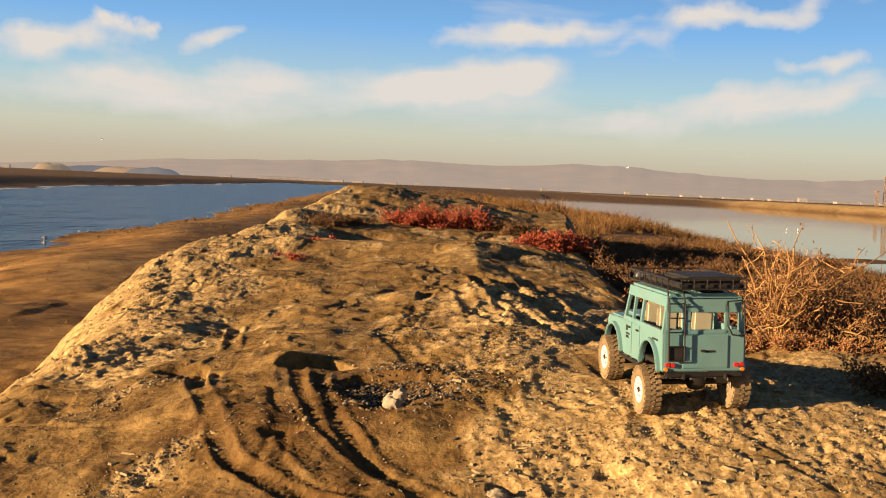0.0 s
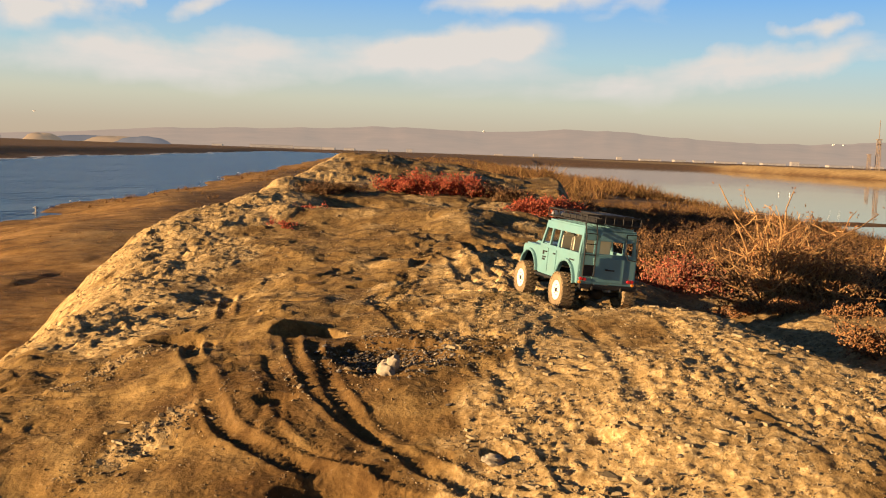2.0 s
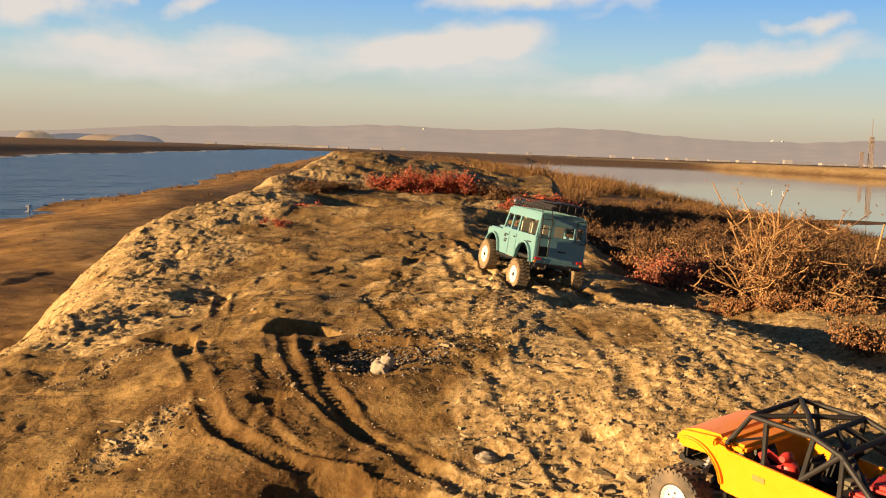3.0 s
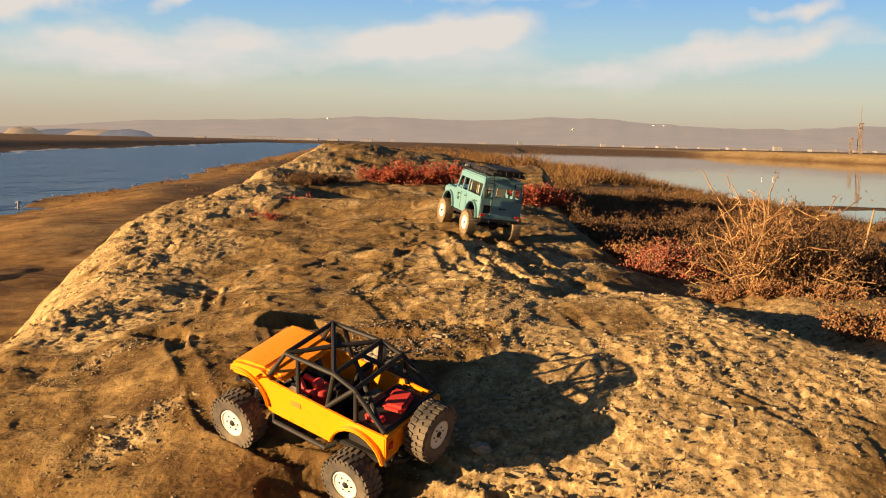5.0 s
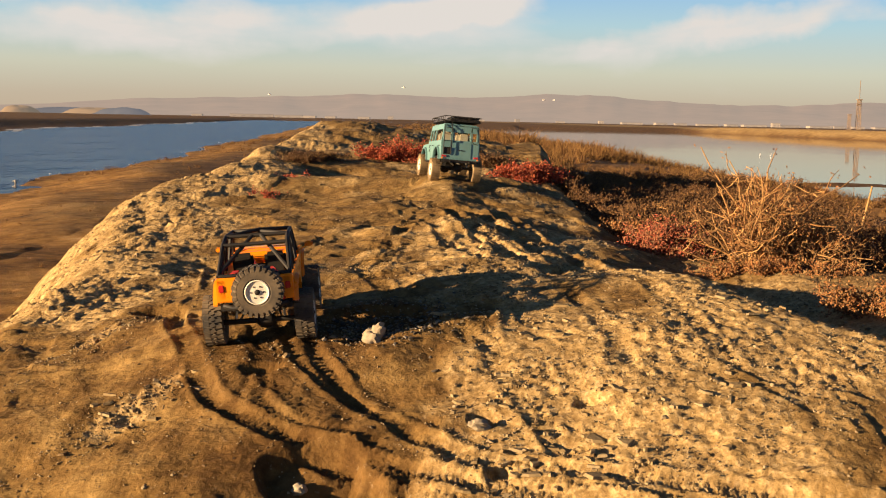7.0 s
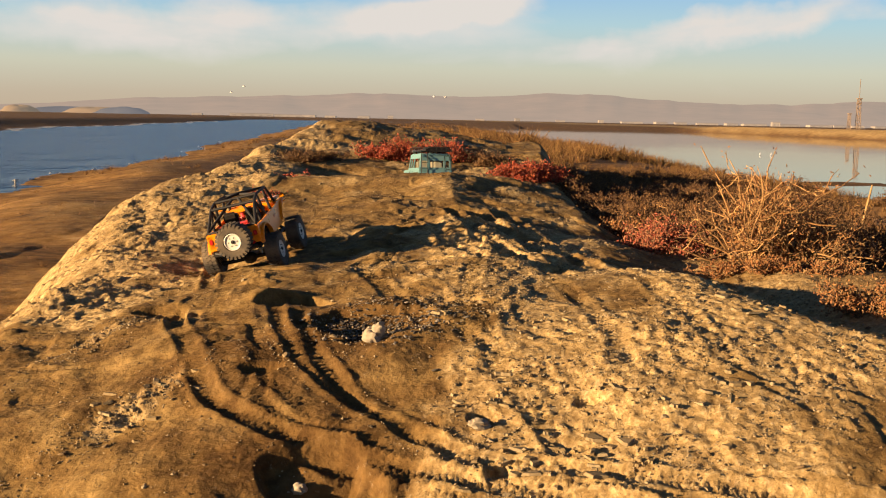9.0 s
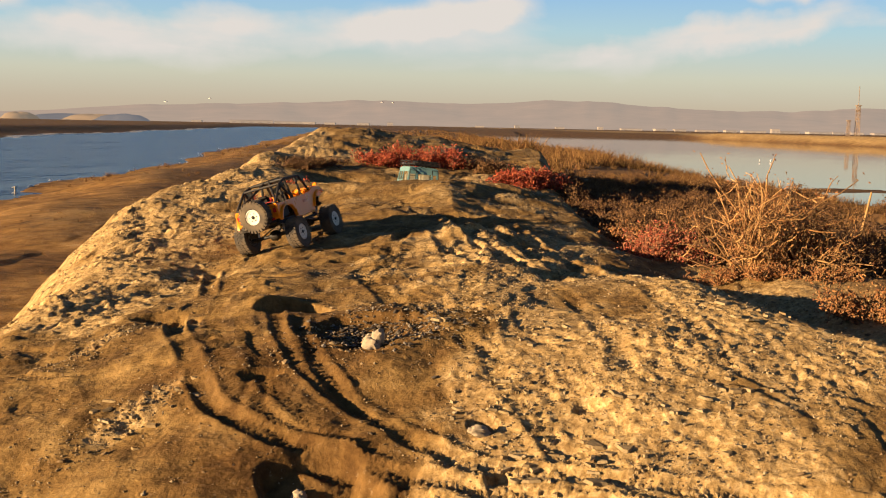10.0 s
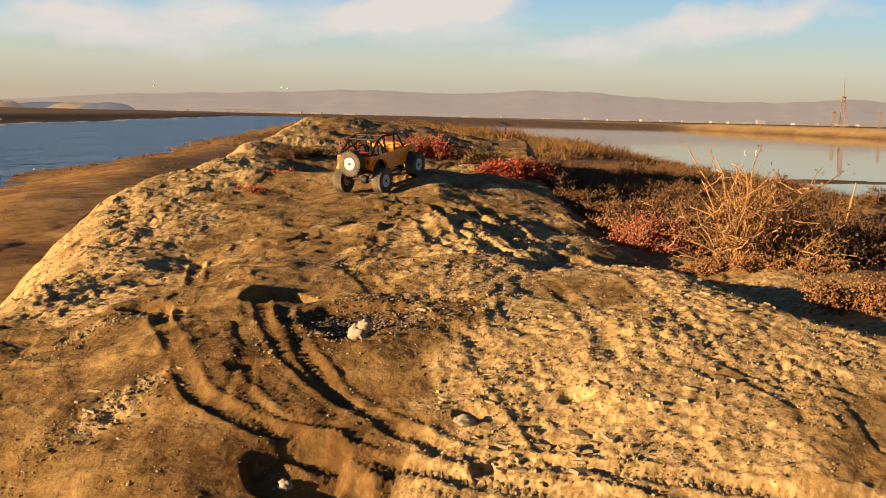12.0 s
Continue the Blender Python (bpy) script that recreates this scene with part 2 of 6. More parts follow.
TRACKS = [
    # line, half the track, half width of a rut, depth, tread
    ([(1.6, 1.30), (0.8, 1.66), (0.35, 1.86), (0.0, 2.0), (-0.20, 2.09), (-0.303, 2.155), (-0.354, 2.191), (-0.432, 2.273), (-0.489, 2.398), (-0.542, 2.561), (-0.60, 2.70), (-0.64, 2.92)], 0.0, 0.021, 0.012, 0.005),
    ([(1.6, 1.52), (0.8, 1.80), (0.3, 1.96), (0.10, 2.03), (-0.008, 2.114), (-0.10, 2.20), (-0.191, 2.302), (-0.265, 2.422), (-0.328, 2.621), (-0.36, 2.80), (-0.38, 2.9)], 0.0, 0.019, 0.009, 0.005),
    ([(-0.04, 2.17), (-0.079, 2.201), (-0.141, 2.261), (-0.205, 2.381), (-0.267, 2.561), (-0.295, 2.70), (-0.30, 2.80)], 0.0, 0.019, 0.013, 0.004),
    ([(0.9, 1.55), (0.4, 1.77), (0.056, 1.927), (-0.07, 2.004), (-0.16, 2.064), (-0.257, 2.148), (-0.373, 2.309), (-0.46, 2.527), (-0.525, 2.806), (-0.55, 3.1), (-0.60, 3.6), (-0.66, 4.0)], 0.0, 0.020, 0.0035, 0.005),
    ([(0.5, 1.85), (0.057, 1.987), (-0.095, 2.074), (-0.215, 2.182), (-0.315, 2.323), (-0.379, 2.511), (-0.454, 2.811), (-0.47, 3.2), (-0.50, 3.7)], 0.0, 0.018, 0.0035, 0.005),
    ([(-0.615, 3.22), (-0.665, 3.51), (-0.715, 3.84)], 0.0, 0.020, 0.013, 0.003),
    ([(-0.148, 3.108), (-0.097, 3.538), (-0.05, 4.102)], 0.0, 0.022, 0.006, 0.007),
    ([(-0.034, 2.988), (0.067, 2.604), (0.152, 2.4)], 0.0, 0.022, 0.006, 0.007),
    ([(-0.02, 4.3), (-0.1, 3.77), (-0.18, 3.37), (-0.11, 3.08), (-0.02, 2.78), (0.06, 2.5)], 0.0, 0.024, 0.006, 0.006),
    ([(0.18, 3.3), (0.13, 2.77), (0.16, 2.47), (0.18, 2.3), (0.3, 2.0)], 0.0, 0.024, 0.006, 0.006),
    ([(0.56, 2.2), (0.5, 2.8), (0.4, 3.4), (0.3, 3.9), (0.22, 4.6)], 0.1, 0.02, 0.006, 0.003),
    ([(0.12, 4.6), (0.2, 4.0), (0.36, 3.3), (0.4, 3.0)], 0.0, 0.03, 0.013, 0.0),
    ([(0.24, 4.6), (0.34, 3.9), (0.5, 3.2)], 0.0, 0.03, 0.012, 0.0),
    ([(0.36, 4.5), (0.46, 3.8), (0.58, 3.3)], 0.0, 0.028, 0.012, 0.0),
    ([(0.05, 4.3), (0.1, 3.8), (0.22, 3.3)], 0.0, 0.026, 0.010, 0.0),
]


def dug(x, y):
    """Hollows, scarps, lumps and hoof-deep scrapes of the near ground."""
    z = np.zeros_like(x)
    near = (np.abs(x) < 3.2) & (y > 0.6) & (y < 14)
    X, Y = x[near], y[near]
    h = 0.016 * fbm(X * 1.6, Y * 1.6, 3, 11) + (0.0125 - 0.0080 * step(0.0, 0.35, X) * step(4.0, 2.9, Y)) * fbm(X * 6, Y * 6, 3, 12)
    # hard crusty patches are rough, worn lanes between them smooth
    crust = soil(X, Y)[0]
    fine = np.abs(fbm(X * 34, Y * 34, 2, 13)) * 0.0028 * step(-0.1, 0.6, fbm(X * 3, Y * 3, 2, 17)) * step(7.0, 4.5, Y) + 0.003 * fbm(X * 60, Y * 60, 1, 14)
    h = h + fine * (0.35 + 0.9 * crust)
    # crumbled plates: cells of one height each
    loose = step(-0.6, 0.5, fbm(X * 3.5, Y * 3.5, 2, 81))
    grain = (0.45 + 0.75 * crust) * (0.35 + 0.9 * loose) * step(7.0, 3.0, Y)
    h = h + grain * (0.0040 * cells(X * 82, Y * 82, 5) ** 2 + 0.0018 * cells(X * 26 + 0.3 * vnoise(X * 40, Y * 40, 2), Y * 26, 6) ** 3)
    # knobbly crust down the flank
    h = h + 0.014 * step(-0.8, -1.05, X) * cells(X * 13 + 0.4 * vnoise(X * 20, Y * 20, 4), Y * 13, 9) ** 2
    # slabs with sharp edges
    t = fbm(X * 3.2, Y * 3.2, 3, 15)
    h = h + 0.006 * step(0.05, 0.11, t) + 0.006 * step(0.42, 0.47, t)
    h = h + 0.03 * bump(X, Y, -0.41, 2.96, 0.07, 0.07)
    # named hollows: (x, y, radius x, radius y, depth)
    for cx, cy, rx, ry, dep in ((-0.32, 2.90, 0.10, 0.07, 0.055), (-0.20, 2.03, 0.09, 0.08, 0.045), (-0.15, 1.93, 0.10, 0.10, 0.045), (-0.70, 2.95, 0.07, 0.03, 0.03), (-0.10, 2.62, 0.15, 0.12, 0.022),
                                (-0.64, 2.87, 0.026, 0.07, 0.032), (-0.59, 2.86, 0.02, 0.05, 0.025), (0.05, 3.43, 0.06, 0.05, 0.022), (0.18, 4.5, 0.10, 0.07, 0.03), (-0.34, 2.37, 0.045, 0.02, 0.02),
                                (0.41, 3.2, 0.05, 0.12, 0.025), (0.30, 3.5, 0.05, 0.14, 0.02), (0.18, 3.75, 0.06, 0.12, 0.02), (0.5, 3.45, 0.05, 0.10, 0.02), (0.14, 2.14, 0.03, 0.022, 0.025), (0.35, 2.17, 0.025, 0.02, 0.022),
                                (0.16, 1.98, 0.03, 0.03, 0.02), (-0.45, 3.35, 0.10, 0.03, 0.018), (-0.2, 3.7, 0.10, 0.03, 0.014), (0.28, 4.2, 0.10, 0.06, 0.022), (-0.05, 4.75, 0.10, 0.04, 0.014)):
        u = ((X - cx) / rx) ** 2 + ((Y - cy) / ry) ** 2 + 0.35 * fbm(X * 9, Y * 9, 2, 16)
        h = h - dep * step(1.15, 0.65, u)
    # ripples and ledges on the rise
    h = h + 0.01 * bump(X, Y, 0.05, 3.9, 0.5, 0.35) * np.abs(fbm(X * 5, Y * 7, 2, 18))
    for line, half, width, depth, tread in TRACKS:
        h = h + rut_field(X, Y, line, half, width, depth, tread)
    fade = step(3.2, 2.2, np.abs(X)) * step(0.6, 1.0, Y) * step(14, 10, Y)
    z[near] = h * fade
    far = ~near
    rough = 0.05 * fbm(x[far] * 0.9, y[far] * 0.9, 5, 31) * step(70, 20, np.abs(x[far])) * step(140, 40, y[far])
    z[far] = rough
    return z


# crumbly pale bands (+) and worn brown lanes (-): x, y, half length, half width, turn, amount
PALE = ((-0.615, 2.275, 0.19, 0.055, 0.86, 2.3), (-0.80, 2.72, 0.20, 0.07, 1.03, 1.5), (-0.73, 2.50, 0.26, 0.06, 0.9, -0.8), (-0.56, 2.09, 0.3, 0.06, 0.1, -0.6),
        (0.28, 2.2, 0.35, 0.28, 0.0, 0.7), (-0.1, 4.6, 0.5, 0.6, 0.0, -0.4), (-0.42, 3.35, 0.16, 0.35, 0.0, -0.5), (0.72, 2.25, 0.3, 0.22, 0.0, 0.5))


def soil(x, y):
    """Kinds of soil: pale crust, and how thickly dry plants cover it."""
    c = fbm(x * 1.3, y * 1.3, 3, 21) * 0.5 + 0.55 * step(-0.1, 0.3, x) * step(4.6, 3.2, y) - 0.75 * step(3.4, 2.6, y) * step(0.15, -0.1, x) + 0.9 * step(-0.62, -0.85, x) * step(2.6, 3.1, y) - 0.25
    for cx, cy, rx, ry, turn, gain in PALE:
        c = c + gain * bump(x, y, cx, cy, rx, ry, turn)
    c = c + 0.6 * fbm(x * 7, y * 7, 3, 22)
    crust = step(-0.5, 0.8, c)
    xr = smooth_interp(y, EDGE_R)
    plant = step(0.25, 0.9, x - xr) * step(0.9, 0.0, x - shore_right(y)) + step(14, 22, y) + step(2, 6, bank_left(y) - x) + step(1.0, 3, x - bank_right(y))
    plant = plant * step(1.5, 3.5, x - shore_left(y)) * (x > -20) + plant * (x <= -20)
    return crust, np.clip(plant, 0, 1)


def churned(x, y):
    """Damp, freshly turned earth round the wheel tracks and the hollow."""
    c = 1.1 * bump(x, y, -0.30, 2.45, 0.33, 0.40) + 0.9 * bump(x, y, -0.08, 2.60, 0.17, 0.14) + 0.8 * bump(x, y, -0.25, 2.0, 0.32, 0.16)
    return step(0.25, 0.95, c + 0.35 * fbm(x * 5, y * 5, 3, 90))


def straw(x, y):
    """The bleached grass of the far dike."""
    return step(0.3, 1.5, x - bank_right(y)) * step(60, 40, x - bank_right(y)) + step(228, 250, y) * step(30, 60, x) * step(420, 300, y)


def height(x, y):
    x, y = np.asarray(x, float).ravel(), np.asarray(y, float).ravel()
    b = base(x, y)
    d = dug(x, y)
    wet = (b < 0.12) | (x < smooth_interp(y, EDGE_L) - 0.9)
    return b + np.where(wet, d * np.where(x < 0, 0.55, 0.3), d)


def ground_z(x, y):
    return float(height([x], [y])[0])
# --terrain end--


# ---------------------------------------------------------------- materials
def nodes_of(name):
    m = bpy.data.materials.new(name)
    m.use_nodes = True
    nt = m.node_tree
    return m, nt.nodes, nt.links, nt.nodes["Principled BSDF"]


def noise_node(N, L, scale, detail=6, rough=0.55, vec=None, dist=0.0):
    n = N.new("ShaderNodeTexNoise")
    n.inputs["Scale"].default_value, n.inputs["Detail"].default_value = scale, detail
    n.inputs["Roughness"].default_value, n.inputs["Distortion"].default_value = rough, dist
    if vec is not None:
        L.new(vec, n.inputs["Vector"])
    return n


def ramp_node(N, L, fac, stops):
    r = N.new("ShaderNodeValToRGB")
    e = r.color_ramp.elements
    for k, (p, c) in enumerate(stops):
        el = e[k] if k < 2 else e.new(p)
        el.position, el.color = p, (*c, 1)
    L.new(fac, r.inputs[0])
    return r


def mix_node(N, L, fac, a, b, blend="MIX"):
    m = N.new("ShaderNodeMix")
    m.data_type, m.blend_type = "RGBA", blend
    for i, v in ((0, fac), (6, a), (7, b)):
        if isinstance(v, (int, float)):
            m.inputs[i].default_value = v
        elif isinstance(v, tuple):
            m.inputs[i].default_value = (*v, 1)
        else:
            L.new(v, m.inputs[i])
    return m.outputs[2]


def bump_node(N, L, height_out, strength, distance, normal=None):
    b = N.new("ShaderNodeBump")
    b.inputs["Strength"].default_value, b.inputs["Distance"].default_value = strength, distance
    L.new(height_out, b.inputs["Height"])
    if normal is not None:
        L.new(normal, b.inputs["Normal"])
    return b.outputs[0]


def world_pos(N):
    return N.new("ShaderNodeNewGeometry").outputs["Position"]


def ground_material():
    m, N, L, P = nodes_of("salt_crusted_earth")
    pos = world_pos(N)
    sep = N.new("ShaderNodeSeparateXYZ")
    L.new(pos, sep.inputs[0])
    big = noise_node(N, L, 1.5, 6, 0.6, pos)
    mid = noise_node(N, L, 9.0, 8, 0.65, pos)
    fine = noise_node(N, L, 70.0, 6, 0.7, pos)
    earth = ramp_node(N, L, mid.outputs["Fac"], [(0.30, (0.0845, 0.04556, 0.0147)), (0.48, (0.1617, 0.09554, 0.03087)), (0.70, (0.2573, 0.1653, 0.06247))]).outputs[0]
    crust = ramp_node(N, L, fine.outputs["Fac"], [(0.30, (0.165, 0.102, 0.036)), (0.50, (0.33, 0.222, 0.094)), (0.72, (0.54, 0.405, 0.21))]).outputs[0]
    soil_a = N.new("ShaderNodeAttribute"); soil_a.attribute_name = "soil"
    kinds = N.new("ShaderNodeSeparateXYZ"); L.new(soil_a.outputs["Vector"], kinds.inputs[0])
    mixed = N.new("ShaderNodeMath"); mixed.operation = "MULTIPLY_ADD"; mixed.inputs[1].default_value = 0.7
    L.new(big.outputs["Fac"], mixed.inputs[0]); L.new(kinds.outputs[0], mixed.inputs[2])
    patch = ramp_node(N, L, mixed.outputs[0], [(0.45, (0, 0, 0)), (1.2, (1, 1, 1))]).outputs[0]
    col = mix_node(N, L, patch, earth, crust)
    lump = noise_node(N, L, 30.0, 4, 0.6, pos)
    tone = ramp_node(N, L, lump.outputs["Fac"], [(0.32, (0.62, 0.58, 0.55)), (0.50, (1.0, 1.0, 1.0)), (0.70, (1.28, 1.27, 1.24))]).outputs[0]
    col = mix_node(N, L, 1.0, col, tone, "MULTIPLY")
    fresh = N.new("ShaderNodeAttribute"); fresh.attribute_name = "churned"
    col = mix_node(N, L, fresh.outputs["Fac"], col, mix_node(N, L, 1.0, col, (0.62, 0.56, 0.52), "MULTIPLY"))
    speck = ramp_node(N, L, fine.outputs["Fac"], [(0.60, (0, 0, 0)), (0.72, (1, 1, 1))]).outputs[0]
    sf = N.new("ShaderNodeMath"); sf.operation = "MULTIPLY"; sf.inputs[1].default_value = 0.35
    L.new(speck, sf.inputs[0])
    col = mix_node(N, L, sf.outputs[0], col, (0.37, 0.296, 0.1998))
    # damp dark mud low down near the water, dry plants' brown far away
    mudf = N.new("ShaderNodeMapRange"); mudf.clamp = True
    mudf.inputs["From Min"].default_value, mudf.inputs["From Max"].default_value = 0.62, 0.40
    wob = N.new("ShaderNodeMath"); wob.operation = "MULTIPLY_ADD"; wob.inputs[1].default_value = 0.25
    L.new(mid.outputs["Fac"], wob.inputs[0]); L.new(sep.outputs[2], wob.inputs[2])
    L.new(wob.outputs[0], mudf.inputs["Value"])
    mudn = noise_node(N, L, 1.6, 9, 0.75, pos)
    mud = ramp_node(N, L, mudn.outputs["Fac"], [(0.36, (0.06078, 0.02805, 0.00748)), (0.50, (0.2057, 0.1047, 0.02618)), (0.62, (0.3366, 0.187, 0.0561)), (0.74, (0.5143, 0.374, 0.2057))]).outputs[0]
    col = mix_node(N, L, mudf.outputs[0], col, mud)
    dry = ramp_node(N, L, mudn.outputs["Fac"], [(0.32, (0.0407, 0.02072, 0.00888)), (0.52, (0.1184, 0.0629, 0.02368)), (0.72, (0.222, 0.1258, 0.0444))]).outputs[0]
    col = mix_node(N, L, kinds.outputs[1], col, dry)
    bleached = ramp_node(N, L, mudn.outputs["Fac"], [(0.35, (0.1924, 0.1184, 0.0444)), (0.65, (0.37, 0.2516, 0.111))]).outputs[0]
    col = mix_node(N, L, kinds.outputs[2], col, bleached)
    L.new(col, P.inputs["Base Color"])
    P.inputs["Roughness"].default_value = 0.95
    P.inputs["Specular IOR Level"].default_value = 0.15
    crumb = N.new("ShaderNodeTexVoronoi")
    crumb.inputs["Scale"].default_value = 80.0
    warp = N.new("ShaderNodeVectorMath"); warp.operation = "MULTIPLY_ADD"
    warp.inputs[1].default_value = (0.05, 0.05, 0.05)
    L.new(mid.outputs["Color"], warp.inputs[0]); L.new(pos, warp.inputs[2])
    L.new(warp.outputs[0], crumb.inputs["Vector"])
    n = bump_node(N, L, mid.outputs["Fac"], 0.35, 0.012)
    n = bump_node(N, L, crumb.outputs["Distance"], 0.3, 0.005, n)
    n = bump_node(N, L, fine.outputs["Fac"], 0.6, 0.007, n)
    L.new(n, P.inputs["Normal"])
    return m


def water_material(name, ripple, scale, tint, rough, gloss):
    m, N, L, P = nodes_of(name)
    pos = world_pos(N)
    mp = N.new("ShaderNodeMapping")
    mp.inputs["Scale"].default_value = (1, 0.45, 1)
    L.new(pos, mp.inputs[0])
    a = noise_node(N, L, scale, 5, 0.6, mp.outputs[0])
    b = noise_node(N, L, scale * 0.13, 4, 0.5, mp.outputs[0])
    P.inputs["Base Color"].default_value = (*tint, 1)
    P.inputs["Roughness"].default_value = rough
    P.inputs["IOR"].default_value = 1.33
    P.inputs["Specular IOR Level"].default_value = gloss
    n = bump_node(N, L, a.outputs["Fac"], 1.0, ripple)
    n = bump_node(N, L, b.outputs["Fac"], 1.0, ripple * 4, n)
    L.new(n, P.inputs["Normal"])
    return m


def plain(name, col, rough=0.6, metal=0.0, vary=0.12, scale=30.0, bump_d=0.0, spec=0.5, dust=0.0):
    """A surface with slight mottling, fine relief and an optional coat of dust that gathers on what faces up."""
    m, N, L, P = nodes_of(name)
    tc = N.new("ShaderNodeTexCoord").outputs["Object"]
    n = noise_node(N, L, scale, 6, 0.6, tc)
    lo, hi = tuple(c * (1 - vary) for c in col), tuple(min(1, c * (1 + vary)) for c in col)
    c = ramp_node(N, L, n.outputs["Fac"], [(0.3, lo), (0.7, hi)]).outputs[0]
    if dust:
        d = noise_node(N, L, scale * 0.4, 5, 0.65, tc)
        f = ramp_node(N, L, d.outputs["Fac"], [(0.38, (0, 0, 0)), (0.75, (dust, dust, dust))]).outputs[0]
        c = mix_node(N, L, f, c, (0.34, 0.24, 0.13))
    L.new(c, P.inputs["Base Color"])
    rr = N.new("ShaderNodeMapRange")
    rr.inputs["To Min"].default_value, rr.inputs["To Max"].default_value = max(0.05, rough - 0.1), min(1, rough + 0.15)
    L.new(n.outputs["Fac"], rr.inputs["Value"])
    L.new(rr.outputs[0], P.inputs["Roughness"])
    P.inputs["Metallic"].default_value, P.inputs["Specular IOR Level"].default_value = metal, spec
    if bump_d:
        L.new(bump_node(N, L, n.outputs["Fac"], 0.7, bump_d), P.inputs["Normal"])
    return m


def island(name, cols, rough=0.85, bump_d=0.0, scale=40.0):
    """Colour that differs from one loose piece of the mesh to the next."""
    m, N, L, P = nodes_of(name)
    r = N.new("ShaderNodeNewGeometry").outputs["Random Per Island"]
    k = len(cols)
    c = ramp_node(N, L, r, [(i / (k - 1), cc) for i, cc in enumerate(cols)]).outputs[0]
    n = noise_node(N, L, scale, 5, 0.6, world_pos(N))
    v = ramp_node(N, L, n.outputs["Fac"], [(0.3, (0.72, 0.72, 0.72)), (0.7, (1.15, 1.15, 1.15))]).outputs[0]
    c = mix_node(N, L, 1.0, c, v, "MULTIPLY")
    L.new(c, P.inputs["Base Color"])
    P.inputs["Roughness"].default_value, P.inputs["Specular IOR Level"].default_value = rough, 0.2
    if bump_d:
        L.new(bump_node(N, L, n.outputs["Fac"], 0.7, bump_d), P.inputs["Normal"])
    return m


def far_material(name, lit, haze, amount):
    """Far land seen through miles of bright air: diffuse ground, the scattered light painted on as an even glow."""
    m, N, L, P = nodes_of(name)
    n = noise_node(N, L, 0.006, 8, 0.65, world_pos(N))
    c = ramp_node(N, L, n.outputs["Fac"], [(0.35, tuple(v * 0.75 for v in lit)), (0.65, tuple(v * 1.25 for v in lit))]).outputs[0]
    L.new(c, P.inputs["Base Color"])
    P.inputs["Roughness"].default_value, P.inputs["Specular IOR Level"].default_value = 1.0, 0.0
    # haze is put in as emission of the surface itself
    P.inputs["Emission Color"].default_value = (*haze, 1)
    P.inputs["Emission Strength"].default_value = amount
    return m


GROUND = ground_material()
SEA = water_material("rippled_water", 0.20, 1.5, (0.016, 0.045, 0.092), 0.25, 0.07)
POND = water_material("still_water", 0.002, 1.6, (0.05, 0.06, 0.06), 0.03, 0.5)
TEAL = plain("teal_paint", (0.1028, 0.2155, 0.2221), 0.4, vary=0.06, dust=0.10)
ORANGE = plain("orange_paint", (0.80, 0.245, 0.004), 0.28, vary=0.03, dust=0.02)
BLACK = plain("black_plastic", (0.011, 0.010, 0.0095), 0.6, vary=0.3, dust=0.05, spec=0.3)
RUBBER = plain("dusty_rubber", (0.035, 0.03, 0.025), 0.9, vary=0.3, bump_d=0.0008, dust=0.45)
MUDRUBBER = plain("mud_caked_rubber", (0.1482, 0.0975, 0.04524), 0.95, vary=0.35, bump_d=0.001, dust=0.5)
WHITE = plain("white_enamel", (0.5616, 0.5304, 0.4524), 0.5, vary=0.06, dust=0.15)
CREAM = plain("cream_trim", (0.3588, 0.3276, 0.2418), 0.6, vary=0.08)
RED = plain("red_plastic", (0.4836, 0.0351, 0.0234), 0.5, vary=0.1)
CHROME = plain("dull_metal", (0.45, 0.43, 0.40), 0.4, metal=0.9, dust=0.2)
LAMP_RED = plain("red_lens", (0.45, 0.02, 0.02), 0.2)
LAMP_AMBER = plain("amber_lens", (0.7, 0.2, 0.02), 0.2)

CLOD = island("crumbled_earth", [(0.09324, 0.05861, 0.02664), (0.1732, 0.1146, 0.05661), (0.2331, 0.1665, 0.08991), (0.3064, 0.2398, 0.1465)], 0.95, 0.002, 160)
PALE_ROCK = island("pale_rock", [(0.2664, 0.2146, 0.148), (0.3404, 0.2812, 0.1998)], 0.9, 0.003, 90)
DUSTY_RED = island("dusty_red_leaf", [(0.2218, 0.04568, 0.0261), (0.3262, 0.08482, 0.04437), (0.3523, 0.1436, 0.06525), (0.1305, 0.03654, 0.02349), (0.3915, 0.2088, 0.1044)], 0.75)
RED_LEAF = island("red_succulent_leaf", [(0.182, 0.02124, 0.01214), (0.3034, 0.0493, 0.01972), (0.3489, 0.09102, 0.03034), (0.1214, 0.02275, 0.01517)], 0.6)
ORANGE_LEAF = island("rusty_leaf", [(0.1823, 0.07045, 0.02321), (0.2818, 0.1326, 0.04558), (0.1326, 0.04973, 0.01989), (0.2984, 0.1906, 0.08288)], 0.8)
BROWN_LEAF = island("withered_leaf", [(0.050, 0.024, 0.012), (0.105, 0.052, 0.020), (0.165, 0.088, 0.032), (0.075, 0.040, 0.020)], 0.85)
TWIG = island("bleached_twig", [(0.24, 0.120, 0.040), (0.40, 0.235, 0.095), (0.13, 0.065, 0.028)], 0.85)
DARK_TWIG = island("dark_twig", [(0.10, 0.055, 0.03), (0.17, 0.10, 0.055)], 0.9)
GRASS = island("dry_marsh_brush", [(0.0651, 0.03038, 0.01229), (0.1447, 0.07596, 0.0246), (0.2315, 0.1339, 0.0434), (0.09404, 0.0405, 0.01736), (0.1809, 0.09766, 0.03256)], 0.9)
